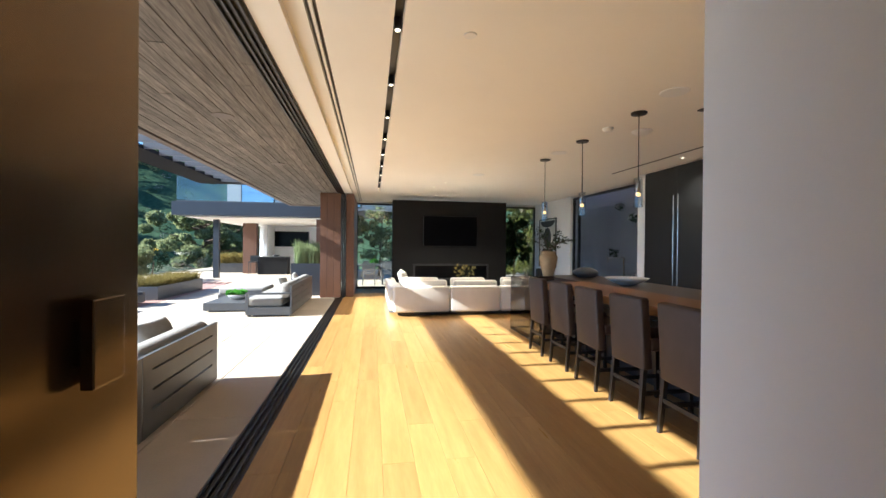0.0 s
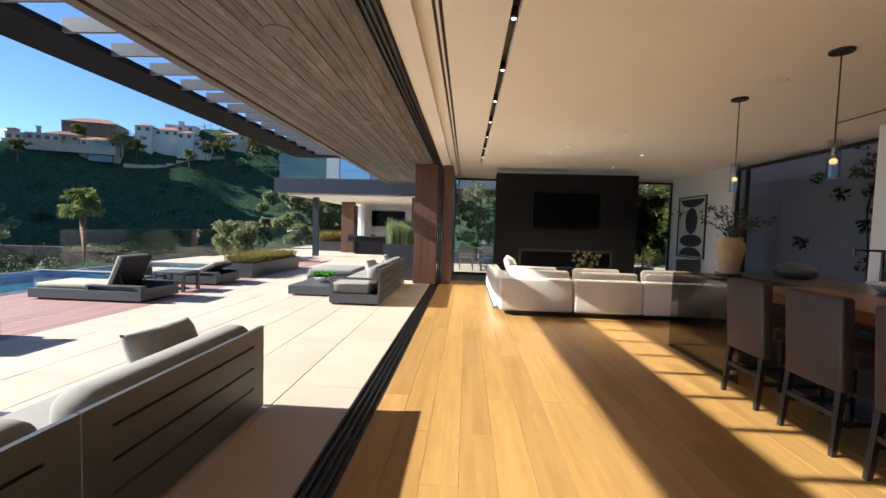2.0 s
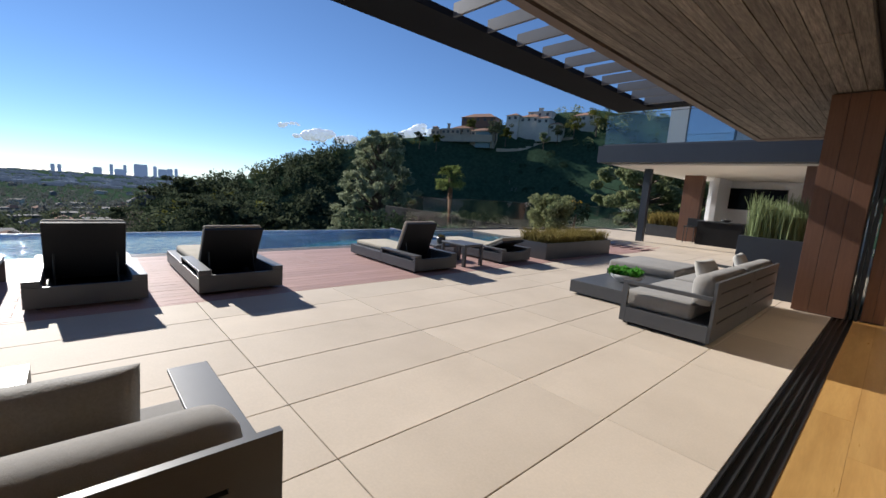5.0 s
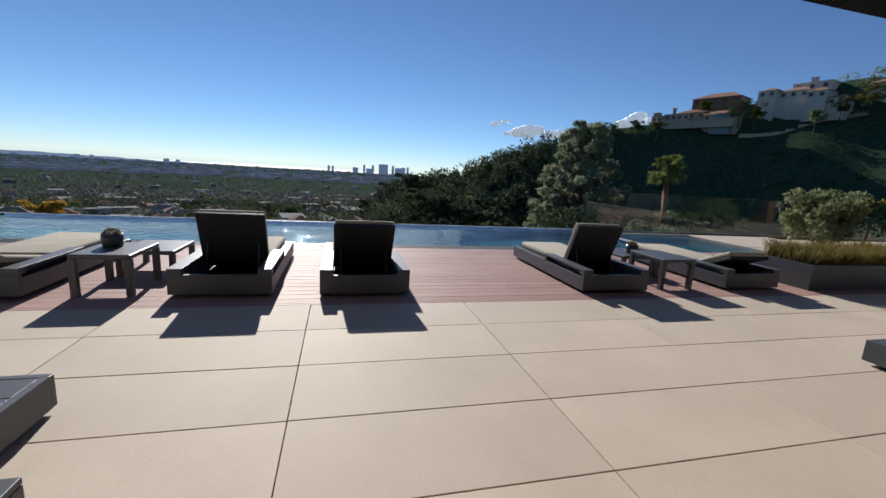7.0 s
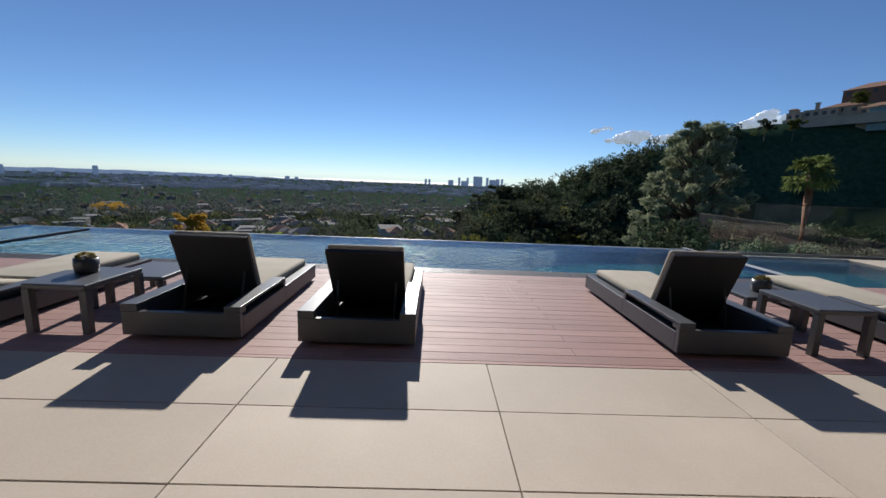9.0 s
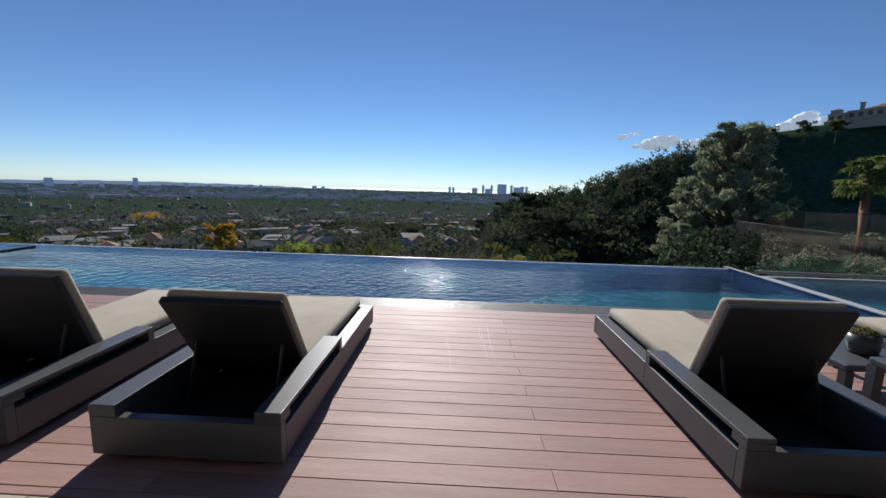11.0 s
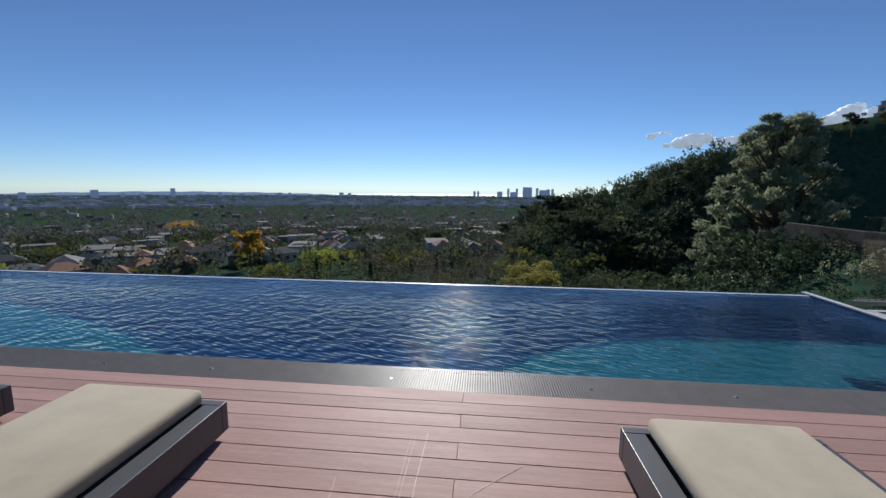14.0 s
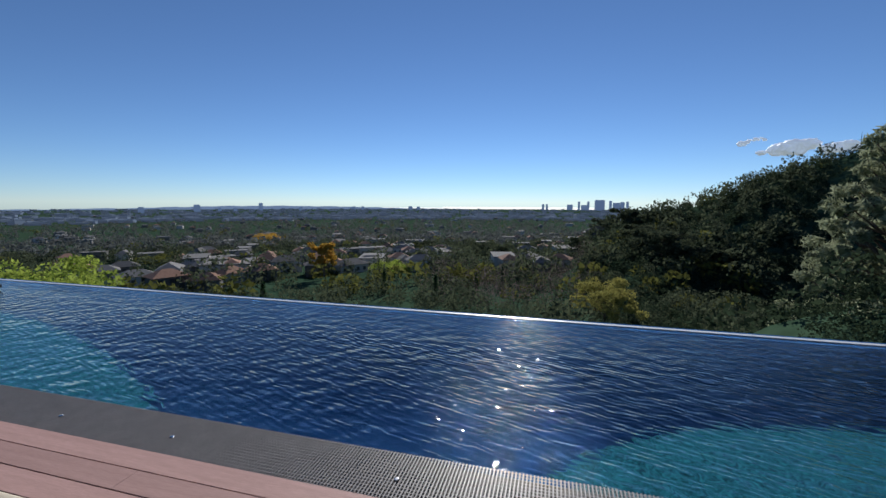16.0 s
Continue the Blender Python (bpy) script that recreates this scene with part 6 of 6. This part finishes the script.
# tree behind the rear window
blobs = [(tr_.gauss(0, 0.75), tr_.gauss(0, 0.6), tr_.uniform(0.9, 3.5), tr_.uniform(0.18, 0.36)) for _ in range(60)]
tree("patio_tree", "pale-leaved tree behind the rear patio", pose(0.0, 21.2, 0), 3.4, 0.07, 0.15, 40, blobs, 60, 0.10, LEAF_PALE, aspect=1.5)
blobs = [(tr_.gauss(0, 0.9), tr_.gauss(0, 0.7), tr_.uniform(0.3, 4.2), tr_.uniform(0.25, 0.5)) for _ in range(90)]
for x, y in ((7.4, 20.6), (9.3, 21.4)):
    tree("garden_tree", "yellow-green garden tree behind the rear window", pose(x, y, -0.3, 0, 0, x * 40), 3.8, 0.08, 0.15, 40, blobs, 70, 0.11, LEAF_LIT, aspect=1.5)
# slope planting below the balustrade
scatter("slope_trees", "dark shrubs and small trees filling the canyon side", 52, 84, 30, 112, 420, 0.9, 2.6, 200, 0.13, LEAF_OAK, 0.9)
scatter("slope_shrubs", "dark shrubs on the slope below the terrace", 30, 62, 17, 37, 150, 0.5, 1.2, 200, 0.11, LEAF_OAK, 0.8)
scatter("slope_shrubs_pale", "grey-green shrubs on the slope below the terrace", 38, 60, 24, 34, 40, 0.4, 0.9, 160, 0.12, LEAF_PINE, 0.7)

# shrubs beside the far planter
for x, y, z, s, mt, label in ((-9.3, 17.95, -1.0, 0.85, LEAF_PALE, "round grey-green shrub beyond the balustrade"), (-11.7, 14.2, -2.0, 0.7, LEAF_OAK, "low green shrub beyond the balustrade")):
    sh = thing("shrub", label, "shrub", pose(x, y, 0 if x > -10.5 else z))
    part("stems", [tube(sb2, [(0, 0, -0.6), (0.1, 0.05, 0.4), (0.2, 0.1, 1.0)], [0.05, 0.04, 0.02], 6) for sb2 in (B(),)][0], BARK, sh)
    bl = [(max(-0.6, min(0.6, tr_.gauss(0, 0.42))) * s, max(-0.7, min(0.7, tr_.gauss(0, 0.5))) * s, tr_.uniform(0.3, 1.5) * s) for _ in range(36)]
    k = np_mesh("crown", leaf_cloud(prng, bl, [(0.27, 0.27, 0.22)] * 36, 200, 0.06, 1.8, 0.3), 4, mt)
    k.parent = sh
yf = thing("flower_bush", "yellow flowering bush beside the far planter", "shrub", pose(-9.3, 19.2, 0))
part("stems", tube(B(), [(0, 0, 0), (0.05, 0, 0.4), (0.1, 0, 0.8)], [0.04, 0.03, 0.02], 6), BARK, yf)
k = np_mesh("foliage", leaf_cloud(prng, [(tr_.gauss(0, 0.3), tr_.gauss(0, 0.3), tr_.uniform(0.4, 1.2)) for _ in range(16)], [(0.2, 0.2, 0.2)] * 16, 70, 0.06), 4, LEAF_OAK)
k.parent = yf
k = np_mesh("blossom", leaf_cloud(prng, [(tr_.gauss(0, 0.3), tr_.gauss(0, 0.3), tr_.uniform(0.9, 1.3)) for _ in range(5)], [(0.08, 0.08, 0.08)] * 5, 30, 0.045), 4, FLOWER)
k.parent = yf
planter("far_planter", "long dark planter of yellowing shrubs by the wing", pose(-7.6, 24.3, 0), 0.9, 0.3, 0.5, DARKSTONE, 160, LEAF_DRY, 0.7, 8, 0.02, 0.35)

# clouds and the aerial on the ridge
for yaw, el, w in ((69.7, 6.45, 56), (67.95, 6.85, 38), (66.4, 5.15, 90), (63.6, 5.45, 160), (61.3, 5.4, 100), (52.9, 6.8, 170), (51.4, 7.2, 100)):
    x, y = polar(yaw, 4400)
    cb = B()
    for k in range(9):
        o = Vector((hr.gauss(0, w * 0.6), 0, abs(hr.gauss(0, w * 0.34))))
        bmesh.ops.create_icosphere(cb, subdivisions=3, radius=w * hr.uniform(0.2, 0.42), matrix=Matrix.Translation(o) @ Matrix.Diagonal((1.5, 1, 0.75, 1)))
    for v in cb.verts:
        v.co += v.normal * noise.noise(v.co * 5 / w) * w * 0.14 + v.normal * noise.noise(v.co * 13 / w) * w * 0.06
    cl = thing("cloud", "small white fair-weather cloud above the ridge", "cloud", pose(float(x), float(y), 4400 * math.tan(radians(el)), 0, 0, yaw), "clouds")
    puff = part("puff", cb, CLOUD, cl, smooth=True)
    rm = puff.modifiers.new("merge", "REMESH")
    rm.mode, rm.voxel_size, rm.use_smooth_shade = "VOXEL", w * 0.045, True
x, y = polar(60.1, 238)
an = thing("aerial_mast", "thin aerial mast on the ridge", "mast", pose(float(x), float(y), float(ground_at(x, y))))
part("mast", cyl(B(), (0, 0, 0), (0, 0, 7), 0.12, 0.06, 6), BLACKMETAL, an)

# ---- pieces: planks, pavers, boards ----
plank_meshes = {}


def piece(name, sx, sy, sz, material, parent, x, y, z, bevel=0.002):
    """One floor piece, sharing its mesh with others of its size."""
    key = (name, round(sx, 3), round(sy, 3))
    if key not in plank_meshes:
        me = bpy.data.meshes.new(name)
        bm = box(0, 0, -sz, sx, sy, 0, bevel=bevel, seg=1)
        bm.to_mesh(me)
        bm.free()
        me.materials.append(material)
        plank_meshes[key] = me
    ob = new(name, plank_meshes[key])
    ob.location = (x, y, z)
    ob.parent = parent
    return ob


fr_ = random.Random(12)
i = 0
x = -1.178
while x < 6.0:
    y = -2.6 - fr_.choice((0.0, 0.6, 1.2, 1.8))
    while y < 13.6:
        ln = fr_.choice((1.8, 2.4, 3.0))
        a, b = max(y, -2.6), min(y + ln, 13.6)
        if b - a > 0.1:
            piece("plank", 0.2185, round(b - a, 2) - 0.0015, 0.011, OAK, floor, x + 0.0006, a, fr_.uniform(-0.0006, 0.0), 0.0008)
        y += ln
    x += 0.22
terrace = bpy.data.objects["terrace_bed"]
for r in range(7):
    for c in range(25):
        y = 5.885 + (c - 7) * 1.515
        x = -1.385 - 0.6195 * (r + 1)
        piece("paver", 0.615, 1.5105, 0.02, PAVER, terrace, x + 0.00225, y + 0.00225, fr_.uniform(-0.001, 0.001), 0.003)
deck = bpy.data.objects["deck_bed"]
piece("edge_board", 0.045, 22.9, 0.025, DECK, deck, -5.771, -4.9, 0.0, 0.0015)
x = -5.773
row = 0
while x - 0.138 > -8.70:
    y = 8.13 - 3.6 * 4 + 1.8 * (row % 2 == 0)
    while y < 16.0:
        piece("deck_board", 0.1372, 3.5985, 0.025, DECK, deck, x - 0.1393, y, fr_.uniform(-0.0006, 0.0006), 0.0015)
        y += 3.6
    x -= 0.1413
    row += 1
SCRATCH = mat("pale_scratch", (0.62, 0.50, 0.45), (0.50, 0.36, 0.31), 30, 0.6, wear=0.4)
for line, wide in (([(-8.1, 7.956), (-7.71, 7.95), (-7.28, 7.965), (-7.233, 7.996)], 0.004), ([(-7.7, 7.57), (-7.4, 7.61), (-7.19, 7.617), (-7.04, 7.63)], 0.003), ([(-8.05, 7.893), (-7.67, 7.892), (-7.3, 7.907)], 0.0025),
                   ([(-8.03, 7.87), (-7.5, 7.875)], 0.002), ([(-7.53, 8.112), (-7.668, 8.222), (-7.783, 8.345), (-7.88, 8.459)], 0.0035), ([(-7.255, 7.613), (-7.267, 7.765), (-7.256, 7.906), (-7.231, 7.977)], 0.003)):
    sb_ = B()
    for (xa, ya), (xb, yb) in zip(line, line[1:]):
        d = Vector((xb - xa, yb - ya, 0)).normalized().cross(Vector((0, 0, 1))) * wide / 2
        lo, hi = Vector((xa, ya, 0.0012)), Vector((xb, yb, 0.0012))
        up_ = Vector((0, 0, 0.0006))
        for q in ((lo - d, hi - d, hi + d, lo + d), (lo - d + up_, lo + d + up_, hi + d + up_, hi - d + up_)):
            sb_.faces.new([sb_.verts.new(p) for p in q])
    part("scratch", sb_, SCRATCH, deck, "pale scratch worn into the deck boards")
